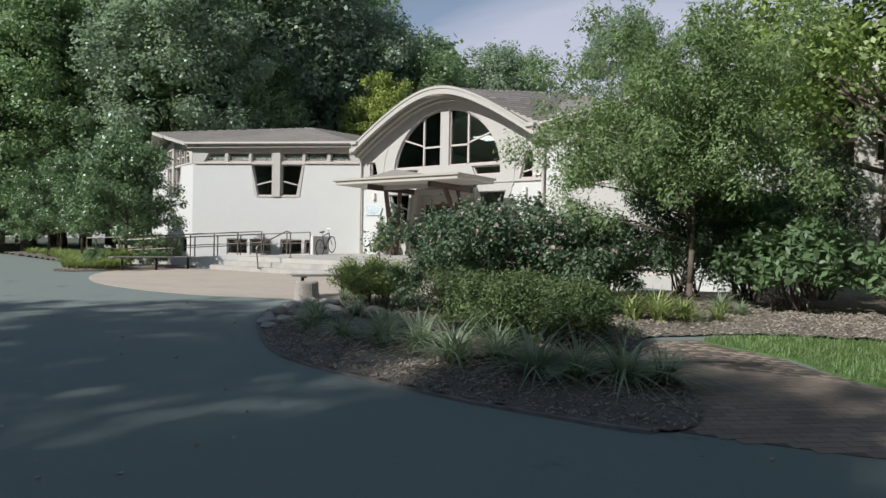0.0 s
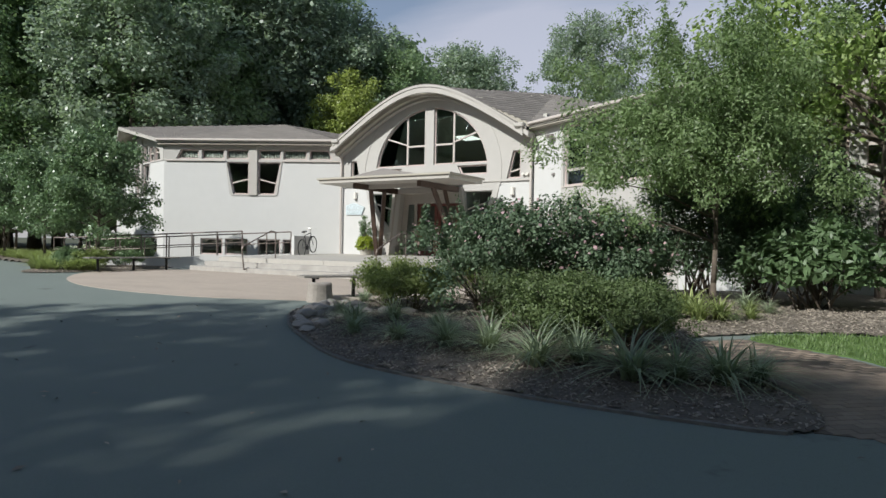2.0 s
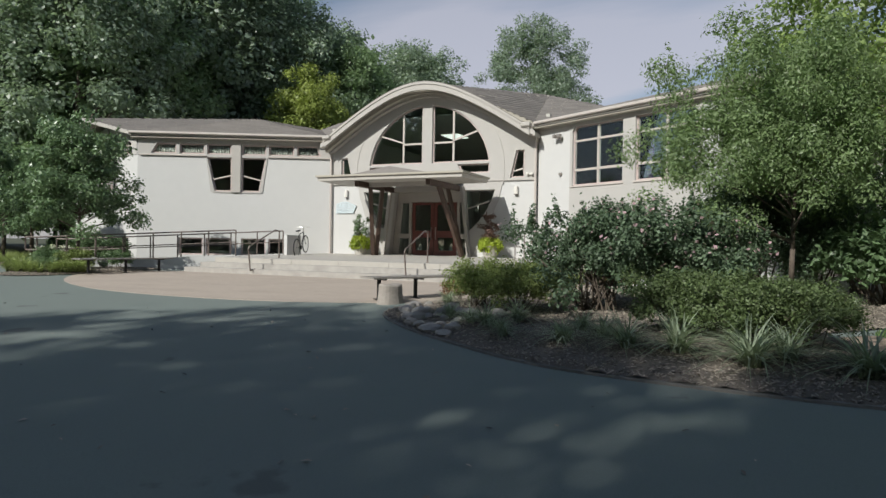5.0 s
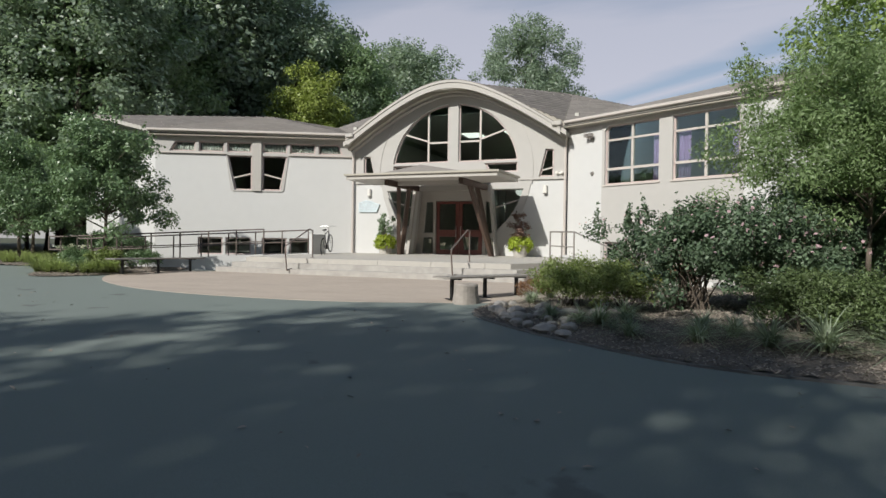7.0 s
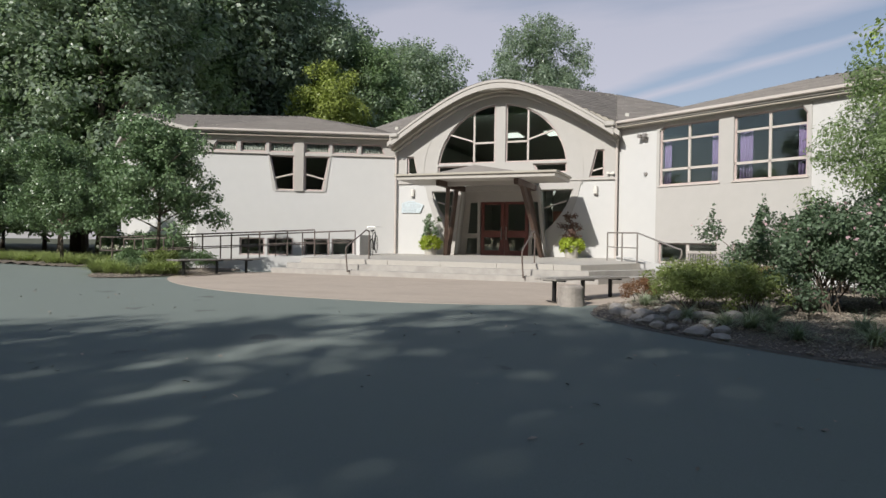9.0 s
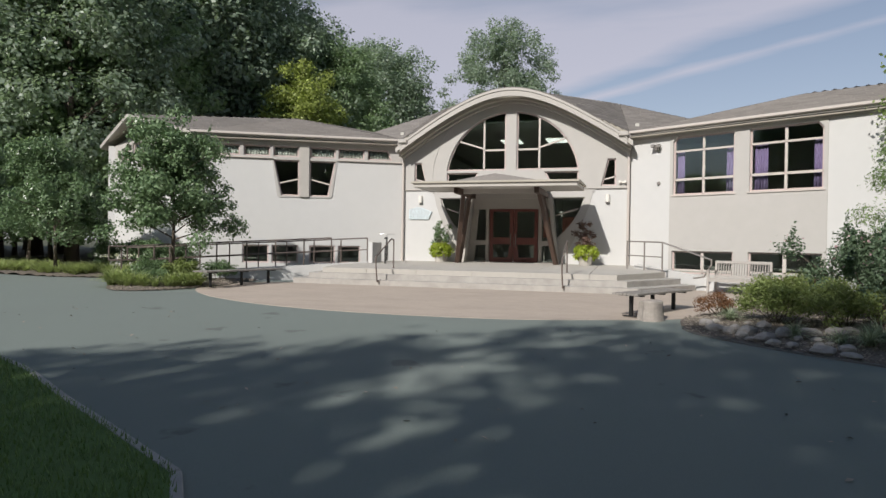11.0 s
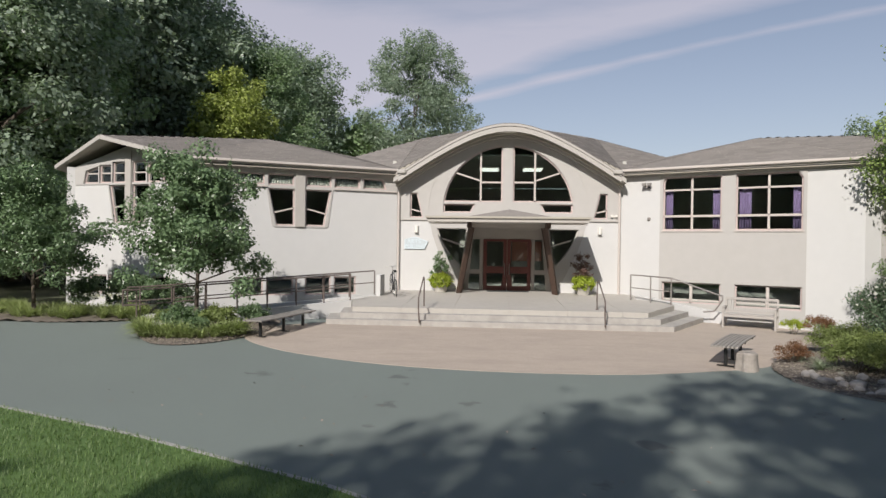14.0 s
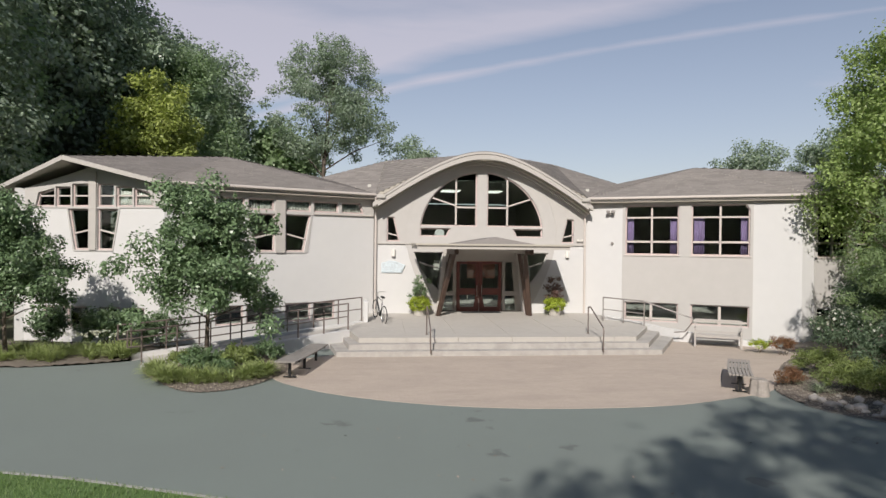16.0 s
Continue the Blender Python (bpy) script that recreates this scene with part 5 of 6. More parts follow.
# ---- shrubs and border plants ----
def make_shrub(name, label, group, seed, h, rx, ry, n_clumps, clump, n_leaves, leaf, mat, stems=14, stem_r=0.012, aspect=0.55, bloom=None, up=0.5, low=0.25, hollow=0.3, shoots=0, shoot=0.5, lump=0.25):
    s = thing(name, None, label, "shrub", group)
    c, rad = crown_clumps(seed, rx, ry, h * (1 - low) * 0.52, n_clumps, clump, hollow=hollow, lump=lump)
    c[:, 2] += h * (low + (1 - low) * 0.5)
    c[:, 2] = np.clip(c[:, 2], h * low * 0.6, h)
    c, rad = add_shoots(c, rad, shoots, shoot, seed)
    rnd = random.Random(seed)
    bm = bmesh.new()
    for i in range(stems):
        t = Vector(c[i % len(c)])
        a = Vector((rnd.uniform(-0.25, 0.25) * rx, rnd.uniform(-0.25, 0.25) * ry, -0.05))
        mid = a.lerp(t, 0.5) + Vector((rnd.uniform(-0.08, 0.08), rnd.uniform(-0.08, 0.08), 0.08))
        tube(bm, a, mid, stem_r, stem_r * 0.8, 5)
        tube(bm, mid, t, stem_r * 0.8, stem_r * 0.35, 5)
    part("branchwork", bm, BARK, s)["kind"] = "stuff"
    v, f = leaves(c, rad, n_leaves, leaf, seed + 3, aspect=aspect, up=up)
    tri_mesh("foliage", v, f, mat, s)
    if bloom:
        count, size, bmat = bloom
        high = c[:, 2] > h * 0.62
        top, reach = c[high], rad[high] * 1.08
        v, f = leaves(top, reach, count, size, seed + 5, aspect=0.95, up=0.7, shell=0.9)
        tagged(tri_mesh("bloom", v, f, bmat, s), "pale faded blooms", kind="stuff")
    return s


def plant(ob, x, y, turn=0.0, scale=1.0, lift=0.08):
    ob.matrix_basis = pose(x, y, ground_z(x, y) + lift, 0, 0, turn) @ Matrix.Scale(scale, 4)
    return ob


plant(make_shrub("rose_bush", "tall dark-leaved rose bush with faded pink blooms", "rose bushes in the bed", 31, 1.72, 1.2, 1.05, 130, 0.26, 34000, 0.060, LEAF_ROSE, 46, 0.013, 0.6, (420, 0.06, PETAL), low=0.12, hollow=0.1, shoots=26, shoot=0.42, lump=0.5), 8.85, -11.95)
plant(make_shrub("rose_bush", "broad dark-leaved rose bush with faded pink blooms", "rose bushes in the bed", 32, 1.5, 1.15, 1.0, 120, 0.26, 27000, 0.060, LEAF_ROSE, 40, 0.013, 0.6, (520, 0.06, PETAL), low=0.10, hollow=0.1, shoots=20, shoot=0.36, lump=0.5), 10.3, -11.05, 50)
plant(make_shrub("spirea", "rounded yellow-green spirea shrub at the bed's edge", "low shrubs in the bed", 33, 0.80, 0.72, 0.62, 70, 0.17, 11000, 0.042, LEAF_SPIREA, 16, 0.008, 0.5, low=0.1), 6.9, -12.15)
plant(make_shrub("spirea", "rounded green spirea shrub before the roses", "low shrubs in the bed", 34, 0.78, 0.62, 0.6, 70, 0.16, 10000, 0.042, LEAF_SPIREA, 16, 0.008, 0.5, low=0.1), 7.75, -12.65)
for i, (x, y, s) in enumerate(((10.15, -13.75, 1.0), (10.95, -14.0, 1.05), (11.6, -13.95, 0.95), (10.55, -13.15, 1.0), (11.2, -13.25, 0.95))):
    plant(make_shrub("spirea", "low spreading dark green spirea mound", "low shrubs in the bed", 350 + i, 0.76, 0.72, 0.62, 80, 0.16, 12500, 0.040, LEAF_SHRUB, 12, 0.008, 0.5, low=0.05), x, y, 40 * i, s)
plant(make_shrub("barberry", "small rusty red barberry at the bed's tip", "small bed plants", 40, 0.42, 0.32, 0.3, 30, 0.10, 2500, 0.035, LEAF_RUST, 8, 0.006, low=0.1), 6.05, -11.15)
plant(make_shrub("barberry", "rusty red barberry beside the kerb wall", "small bed plants", 41, 0.5, 0.45, 0.4, 30, 0.12, 3000, 0.038, LEAF_RUST, 8, 0.006, low=0.1), 8.6, -7.2)
plant(make_shrub("small_shrub", "small lime green shrub by the kerb wall", "small bed plants", 42, 0.38, 0.35, 0.3, 26, 0.10, 2200, 0.035, LEAF_LIME, 8, 0.006, low=0.1), 8.05, -6.75)
plant(make_shrub("white_rose_bush", "sprawling shrub rose with white blooms by the wall", "rose bushes in the bed", 43, 1.5, 1.0, 0.85, 70, 0.26, 10000, 0.065, LEAF_ROSE, 24, 0.012, 0.6, (450, 0.085, PETAL_WHITE), low=0.15), 9.9, -8.3)
plant(make_shrub("spirea", "rounded green spirea shrub behind the bench", "low shrubs in the bed", 44, 0.7, 0.8, 0.7, 60, 0.17, 8500, 0.042, LEAF_SPIREA, 12, 0.008, 0.5, low=0.05), 7.6, -10.3)
plant(make_shrub("yew_bush", "dense dark evergreen bush under the tree", "tall shrubs by the east wing", 45, 2.6, 1.15, 1.0, 90, 0.38, 22000, 0.09, LEAF_ROSE, 20, 0.02, 0.35, low=0.05), 11.35, -7.7)
plant(make_shrub("yew_bush", "low dark evergreen bush beneath the branches", "tall shrubs by the east wing", 49, 2.1, 1.0, 0.9, 70, 0.36, 17000, 0.09, LEAF_ROSE, 20, 0.02, 0.35, low=0.05), 12.4, -7.6, 20)
plant(make_shrub("yew_bush", "tall dark evergreen bush against the wall", "tall shrubs by the east wing", 46, 2.9, 1.0, 0.9, 80, 0.38, 11000, 0.09, LEAF_ROSE, 20, 0.02, 0.35, low=0.05), 13.4, -6.2, 80)
plant(make_shrub("rhododendron", "broad-leaved glossy green rhododendron", "tall shrubs by the east wing", 47, 1.55, 1.15, 0.9, 70, 0.27, 3800, 0.17, LEAF_BROAD, 22, 0.015, 0.42, up=0.8, low=0.15), 13.35, -8.95)
plant(make_shrub("rhododendron", "broad-leaved glossy green rhododendron", "tall shrubs by the east wing", 48, 1.45, 1.1, 0.9, 60, 0.27, 3200, 0.17, LEAF_BROAD, 22, 0.015, 0.42, up=0.8, low=0.15), 15.2, -8.6, 40)
for i, (x, y, s) in enumerate(((-8.9, -9.2, 1.0), (-8.0, -8.8, 1.0), (-7.45, -7.9, 0.9), (-9.4, -8.9, 0.8), (-8.3, -9.6, 0.7))):
    plant(make_shrub("island_shrub", "low leafy green shrub in the island bed", "shrubs in the island bed", 50 + i, 0.62, 0.55, 0.5, 45, 0.15, 3600, 0.062, LEAF_SPIREA if i % 2 else LEAF_BROAD, 12, 0.008, 0.6, low=0.05), x, y, 70 * i, s)
for i, (x, y, s) in enumerate(((-11.9, -5.6, 1.0), (-12.9, -5.0, 1.1), (-11.2, -5.0, 0.9), (-14.6, -4.9, 0.9))):
    plant(make_shrub("leafy_shrub", "leafy green shrub against the gable wall", "shrubs by the gable", 60 + i, 1.15, 0.75, 0.65, 50, 0.2, 5000, 0.075, LEAF_PEAR, 12, 0.01, 0.6, low=0.05), x, y, 70 * i, s)


def blade_clump(name, label, group, seed, blades, length, spread, width, mat, bloom=None):
    """A tuft of long arching blades."""
    r = random.Random(seed)
    vs, fs = [], []
    for _ in range(blades):
        a = r.uniform(0, 6.283)
        L = length * r.uniform(0.6, 1.1)
        lean = r.uniform(0.35, 1.0) * spread
        w = width * r.uniform(0.7, 1.2)
        d = Vector((math.cos(a), math.sin(a), 0))
        side = Vector((-d.y, d.x, 0))
        o = Vector((r.uniform(-0.06, 0.06), r.uniform(-0.06, 0.06), -0.02))
        k = len(vs)
        n = 5
        for i in range(n + 1):
            t = i / n
            p = o + d * (lean * L * t ** 1.6) + Vector((0, 0, L * (t * (1.25 - 0.25 * lean) - 0.62 * lean * t * t)))
            ww = w * (1 - t ** 2.2) * 0.5 + 0.0006
            vs += [p - side * ww, p + side * ww]
            if i:
                q = k + 2 * i
                fs.append((q - 2, q - 1, q + 1, q))
    g = tri_mesh(name, vs, fs, mat)
    tagged(g, label, "grass tuft", group)
    return g


tufts = [blade_clump("grass_tuft", "arching tuft of striped grey-green lilyturf", "grass tufts along the bed", 70 + i, 150, 0.66, 1.45, 0.020, BLADE) for i in range(4)]
spots = [(8.15, -14.7, 0.65), (8.95, -14.85, 0.75), (9.7, -14.95, 0.9), (10.25, -14.95, 1.0), (10.95, -15.3, 1.05), (11.3, -15.0, 0.95), (11.92, -15.4, 1.1), (12.3, -15.3, 0.85), (12.65, -15.1, 1.0), (12.9, -14.75, 0.8), (7.7, -14.1, 0.75), (9.35, -14.4, 0.7), (6.9, -13.5, 0.6), (7.4, -13.9, 0.6),
         (8.0, -13.6, 0.75), (7.9, -14.3, 0.35), (10.9, -14.2, 0.8), (6.2, -12.0, 0.65), (12.35, -9.6, 0.8), (12.7, -9.9, 0.5), (6.3, -10.9, 0.7), (9.0, -14.0, 0.7), (12.3, -10.9, 0.35)]
for i, (x, y, s) in enumerate(spots):
    m = pose(x, y, bed_z(x, y, BED_P, 0.10), 0, 0, 57 * i) @ Matrix.Scale(s, 4)
    if i < 4:
        tufts[i].matrix_basis = m
    else:
        copy_thing(tufts[i % 4], m).matrix_basis = m
lily = [blade_clump("daylily_clump", "fresh green daylily clump in the border", "daylilies in the borders", 80 + i, 80, 0.52, 1.25, 0.024, BLADE_LILY) for i in range(3)]
for i, (x, y, s) in enumerate(((11.45, -11.3, 1.25), (11.85, -11.25, 1.2), (11.05, -10.75, 1.3), (12.1, -10.9, 1.1), (11.6, -10.6, 1.2), (12.5, -10.6, 0.7), (12.45, -9.9, 0.6))):
    m = pose(x, y, bed_z(x, y, BED_P, 0.10), 0, 0, 83 * i) @ Matrix.Scale(s, 4)
    tagged(copy_thing(lily[i % 3], m), "tall fresh green grass clump by the path").matrix_basis = m
rl = random.Random(9)
n = 0
for i in range(250):
    if i < 195:
        u = rl.random()
        x = -11.5 - 9 * u if i % 3 else -11.7 - 16 * u
        y = -7.1 - 0.5 * min(1, u * 5) + 0.235 * max(0, -x - 14.5) + rl.uniform(0.05, 1.5)
    else:
        a = rl.uniform(2.9, 6.2)
        x, y = -8.6 + 1.55 * math.cos(a) * rl.uniform(0.8, 1.0), -9.1 + 1.2 * math.sin(a) * rl.uniform(0.75, 1.0)
        if not inside(ISLAND, x, y):
            continue
    m = pose(x, y, ground_z(x, y) + 0.08, 0, 0, rl.uniform(0, 360)) @ Matrix.Scale(rl.uniform(0.75, 1.15), 4)
    if n < 3:
        lily[n].matrix_basis = m
    else:
        copy_thing(lily[n % 3], m).matrix_basis = m
    n += 1
c = [(-13.4 + 1.6 * rl.random(), -6.9 + 0.8 * rl.random(), 0.55 + 0.12 * rl.random()) for _ in range(30)]
v, f = leaves(c, [0.08] * 30, 130, 0.07, 91, aspect=0.95, up=0.9)
tagged(tri_mesh("white_daisies", v, f, PETAL_WHITE), "scattered white daisies above the border", "flowers", kind="stuff")

# lawn blades and wood chips
def scatter_blades(name, outline, count, length, mat, label, seed, box_, lift):
    r = np.random.default_rng(seed)
    out = []
    while len(out) < count:
        for x, y in zip(r.uniform(box_[0], box_[1], count), r.uniform(box_[2], box_[3], count)):
            if inside(outline, x, y):
                out.append((x, y, ground_z(x, y) + lift))
                if len(out) >= count:
                    break
    p = np.array(out)
    a = r.random(count) * 6.283
    d = np.stack([np.cos(a), np.sin(a), np.zeros(count)], 1)
    s = np.stack([-d[:, 1], d[:, 0], d[:, 2]], 1) * 0.006
    L = length * (0.6 + 0.7 * r.random(count))[:, None]
    tip = p + d * L * 0.45 + np.array([0, 0, 1]) * L
    vs = np.stack([p - s, p + s, tip], 1).reshape(-1, 3)
    ob = tri_mesh(name, vs, np.arange(count * 3).reshape(count, 3), mat)
    return tagged(ob, label, "grass", kind="stuff")


scatter_blades("lawn_grass", LAWN_LEFT, 70000, 0.065, BLADE_LAWN, "short mown green grass blades", 95, (-12, 2, -24, -14), 0.03)
scatter_blades("lawn_grass", LAWN_RIGHT, 20000, 0.06, BLADE_LAWN, "short shaded green grass blades", 96, (12.5, 18, -14.4, -10.0), 0.012)


def scatter_chips(name, outline, count, box_, seed, fz, label):
    r = random.Random(seed)
    vs, fs = [], []
    while len(fs) < count * 2:
        x, y = r.uniform(box_[0], box_[1]), r.uniform(box_[2], box_[3])
        if not inside(outline, x, y):
            continue
        q = Euler((r.uniform(-0.5, 0.5), r.uniform(-0.5, 0.5), r.uniform(0, 6.28))).to_matrix()
        L, W = r.uniform(0.01, 0.036), r.uniform(0.004, 0.010)
        o = Vector((x, y, fz(x, y) + 0.008))
        k = len(vs)
        vs += [o + q @ Vector(p) for p in ((-L, -W, 0), (L, -W * 0.7, 0), (L, W, 0.004), (-L, W * 0.8, 0.004), (0, 0, 0.012), (L * 0.9, W * 0.2, 0.012))]
        fs += [(k, k + 1, k + 5, k + 4), (k + 4, k + 5, k + 2, k + 3)]
    return tagged(tri_mesh(name, vs, fs, CHIP), label, "mulch", kind="stuff")


scatter_chips("wood_chips", BED, 26000, (5.4, 17, -16.2, -8.5), 101, lambda x, y: bed_z(x, y, BED_P, 0.10), "scattered brown wood chips on the bed")
scatter_chips("wood_chips", ISLAND, 5000, (-10.6, -6.7, -10.9, -6.2), 102, lambda x, y: bed_z(x, y, np.array(ISLAND), 0.10), "scattered pale wood chips on the island")


# ---- stones, stump, leaves on the drive ----
def rock(x, y, s, seed, mat=STONE, label="grey-brown rounded field stone edging the bed"):
    bm = bmesh.new()
    bmesh.ops.create_icosphere(bm, subdivisions=2, radius=1)
    r = random.Random(seed)
    o = Vector((r.random() * 50, r.random() * 50, 0))
    k = Vector((s * r.uniform(0.8, 1.3), s * r.uniform(0.7, 1.0), s * r.uniform(0.45, 0.7)))
    for v in bm.verts:
        v.co *= 1 + 0.28 * noise.noise(v.co * 1.3 + o) + 0.1 * noise.noise(v.co * 3.1 + o)
        v.co = Vector((v.co.x * k.x, v.co.y * k.y, v.co.z * k.z))
    ob = part("stone", bm, mat)
    ob.matrix_basis = pose(x, y, bed_z(x, y, BED_P, 0.08) + k.z * 0.45, 0, 0, r.uniform(0, 360))
    return tagged(ob, label, "stone", "stones along the bed")


rr = random.Random(77)
for i, (x, y) in enumerate(((5.75, -12.6), (5.95, -13.15), (6.15, -13.5), (6.4, -13.75), (6.35, -13.2), (6.7, -13.45), (6.9, -13.0), (7.1, -13.7), (6.75, -14.1), (6.6, -12.75), (7.2, -13.3), (7.5, -13.2), (6.0, -12.2), (7.0, -14.2), (7.35, -14.45), (6.5, -12.4), (7.75, -13.0), (6.1, -12.8), (5.85, -12.95), (6.25, -13.75), (6.5, -13.95), (6.95, -14.4), (7.15, -14.1), (6.55, -13.6), (5.8, -12.35), (6.2, -13.3), (7.3, -14.6), (6.85, -13.75))):
    rock(x + rr.uniform(-0.08, 0.08), y + rr.uniform(-0.08, 0.08), rr.uniform(0.09, 0.17), 200 + i)
stump = thing("tree_stump", pose(4.86, -11.72, ground_z(4.8, -11.7), 0, 0, 20), "pale weathered tree stump beside the bench", "stump")
bm = bmesh.new()
rings = []
for j, (z, rad) in enumerate(((-0.05, 0.26), (0.06, 0.245), (0.2, 0.225), (0.34, 0.22), (0.37, 0.20))):
    rings.append([bm.verts.new((rad * (1 + 0.09 * math.sin(3 * a + 1) + 0.05 * math.sin(7 * a)) * math.cos(a), rad * (1 + 0.08 * math.sin(2 * a)) * math.sin(a), z + 0.015 * math.sin(2 * a))) for a in [6.2832 * i / 22 for i in range(22)]])
for p, q in zip(rings, rings[1:]):
    for i in range(22):
        bm.faces.new((p[i], p[(i + 1) % 22], q[(i + 1) % 22], q[i]))
bm.faces.new(rings[-1])
part("stump_body", bm, STUMP_WOOD, stump)
r = random.Random(55)
vs, fs = [], []
for i in range(170):
    x, y = r.uniform(-8, 14), r.uniform(-19.5, -13.5)
    if inside(BED, x, y) or inside(LAWN_LEFT, x, y) or inside(PATH, x, y) or inside(PLAZA, x, y):
        continue
    q = Euler((r.uniform(-0.4, 0.4), r.uniform(-0.4, 0.4), r.uniform(0, 6.28))).to_matrix()
    s = r.uniform(0.018, 0.045)
    k = len(vs)
    o = Vector((x, y, ground_z(x, y) + 0.012))
    vs += [o + q @ Vector(p) for p in ((-s, 0, 0), (0, -s * 0.5, 0.006), (s, 0, 0), (0, s * 0.5, 0.006))]
    fs.append((k, k + 1, k + 2, k + 3))
tagged(tri_mesh("fallen_leaves", vs, fs, CHIP), "a few pale fallen leaves on the drive", "leaves", kind="stuff")


# ---- benches ----
def slat_bench(name, centre, turn, length, bow, label):
    b = thing(name, pose(centre[0], centre[1], ground_z(*centre) + 0.006, 0, 0, turn), label, "bench", "backless slatted benches")
    n = 9
    for i in range(7):
        y = -0.24 + 0.08 * i
        pts = [(-length / 2 + length * k / n, y + bow * (1 - (2 * k / n - 1) ** 2), 0.44) for k in range(n + 1)]
        bm = bmesh.new()
        for p, q in zip(pts, pts[1:]):
            d = Vector(q) - Vector(p)
            box(bm, (d.length + 0.004, 0.062, 0.035), (0, 0, 0), Matrix.Translation((Vector(p) + Vector(q)) / 2) @ d.to_track_quat("X", "Z").to_matrix().to_4x4())
        part("slat", bm, SLAT, b)
    for k in (-0.38, 0.0, 0.38):
        yb = bow * (1 - (2 * k) ** 2)
        leg = part("leg", boxm((0.06, 0.07, 0.42), (k * length, yb, 0.21), None, 0.006), BLACK, b, "black iron leg")
        part("cross_bar", boxm((0.05, 0.54, 0.03), (k * length, yb, 0.408)), BLACK, b)
        part("foot", boxm((0.08, 0.34, 0.015), (k * length, yb, 0.008)), BLACK, b)
    return b


slat_bench("slatted_bench", (-6.35, -8.45), 78, 2.9, -0.04, "backless grey slatted bench on black legs beside the island")
slat_bench("slatted_bench", (4.95, -10.75), 60, 2.3, 0.03, "backless grey slatted bench on black legs beside the stump")


def garden_bench(x, y, turn):
    b = thing("garden_bench", pose(x, y, ground_z(x, y) + 0.012, 0, 0, turn), "silvery weathered teak garden bench with slatted back", "bench")
    W = 1.45
    for s in (-1, 1):
        part("front_leg", boxm((0.06, 0.06, 0.62), (s * W / 2, -0.27, 0.31), None, 0.005), TEAK, b)
        part("back_leg", beam((s * W / 2, 0.24, 0.0), (s * W / 2, 0.33, 0.90), 0.06, 0.06), TEAK, b)
        part("armrest", boxm((0.07, 0.62, 0.03), (s * W / 2, -0.01, 0.635), None, 0.006), TEAK, b)
        part("side_rail", boxm((0.04, 0.5, 0.07), (s * W / 2, -0.01, 0.37)), TEAK, b)
    for i in range(6):
        part("seat_slat", boxm((W - 0.04, 0.07, 0.022), (0, -0.26 + 0.093 * i, 0.42), None, 0.004), TEAK, b)
    part("front_rail", boxm((W - 0.06, 0.03, 0.07), (0, -0.27, 0.37)), TEAK, b)
    part("top_rail", boxm((W, 0.045, 0.08), (0, 0.325, 0.87), None, 0.01), TEAK, b)
    part("low_rail", boxm((W, 0.04, 0.06), (0, 0.285, 0.47)), TEAK, b)
    for i in range(20):
        x0 = -W / 2 + 0.07 + (W - 0.14) * i / 19
        part("back_slat", beam((x0, 0.287, 0.49), (x0, 0.322, 0.84), 0.018, 0.042), TEAK, b)


garden_bench(7.35, -5.5, -29)


# ---- bicycle ----
def torus(r, t, n=28, k=8):
    bm = bmesh.new()
    ring = []
    for i in range(n):
        a = 6.28318 * i / n
        ring.append([bm.verts.new(((r + t * math.cos(b)) * math.cos(a), t * math.sin(b), (r + t * math.cos(b)) * math.sin(a))) for b in [6.28318 * j / k for j in range(k)]])
    for i in range(n):
        for j in range(k):
            bm.faces.new((ring[i][j], ring[(i + 1) % n][j], ring[(i + 1) % n][(j + 1) % k], ring[i][(j + 1) % k]))
    return bm


bike = thing("bicycle", pose(-4.25, -2.3, terrace_z(0, -2.2), 0, -8, 108), "dark bicycle leaning against the white pier", "bicycle")
for wx in (-0.52, 0.53):
    wheel = part("wheel", torus(0.33, 0.02), RUBBER, bike)
    wheel.location = (wx, 0, 0.35)
    part("rim", torus(0.305, 0.009), STEEL, wheel)
    bm = bmesh.new()
    for i in range(14):
        a = 6.28318 * i / 14
        tube(bm, (0, 0.02 * (-1) ** i, 0), (0.3 * math.cos(a), 0, 0.3 * math.sin(a)), 0.002, sides=4)
    part("spokes", bm, STEEL, wheel)
fr = bmesh.new()
BB, SEAT, HEAD, HEADL, RA, FAX = (-0.08, 0, 0.30), (-0.22, 0, 0.80), (0.33, 0, 0.86), (0.36, 0, 0.74), (-0.52, 0, 0.35), (0.53, 0, 0.35)
for a, b, r_ in ((BB, SEAT, 0.016), (SEAT, HEAD, 0.016), (BB, HEADL, 0.018), (HEAD, HEADL, 0.02), (RA, BB, 0.011), (RA, SEAT, 0.010), (HEADL, FAX, 0.014)):
    tube(fr, a, b, r_)
part("frame", fr, PAINT_BIKE, bike)
part("seat_post", tube(bmesh.new(), SEAT, (-0.26, 0, 0.94), 0.013), STEEL, bike)
part("saddle", boxm((0.26, 0.13, 0.05), (-0.26, 0, 0.965), None, 0.02), BLACK, bike)
part("handlebar", pipe([(0.36, -0.29, 1.03), (0.33, -0.12, 1.05), (0.31, 0, 1.03), (0.33, 0.12, 1.05), (0.36, 0.29, 1.03)], 0.012), STEEL, bike)
part("stem", tube(bmesh.new(), HEAD, (0.31, 0, 1.03), 0.014), STEEL, bike)
part("crank", tube(bmesh.new(), (-0.08, -0.05, 0.30), (-0.08, 0.05, 0.30), 0.085, sides=16), BLACK, bike)


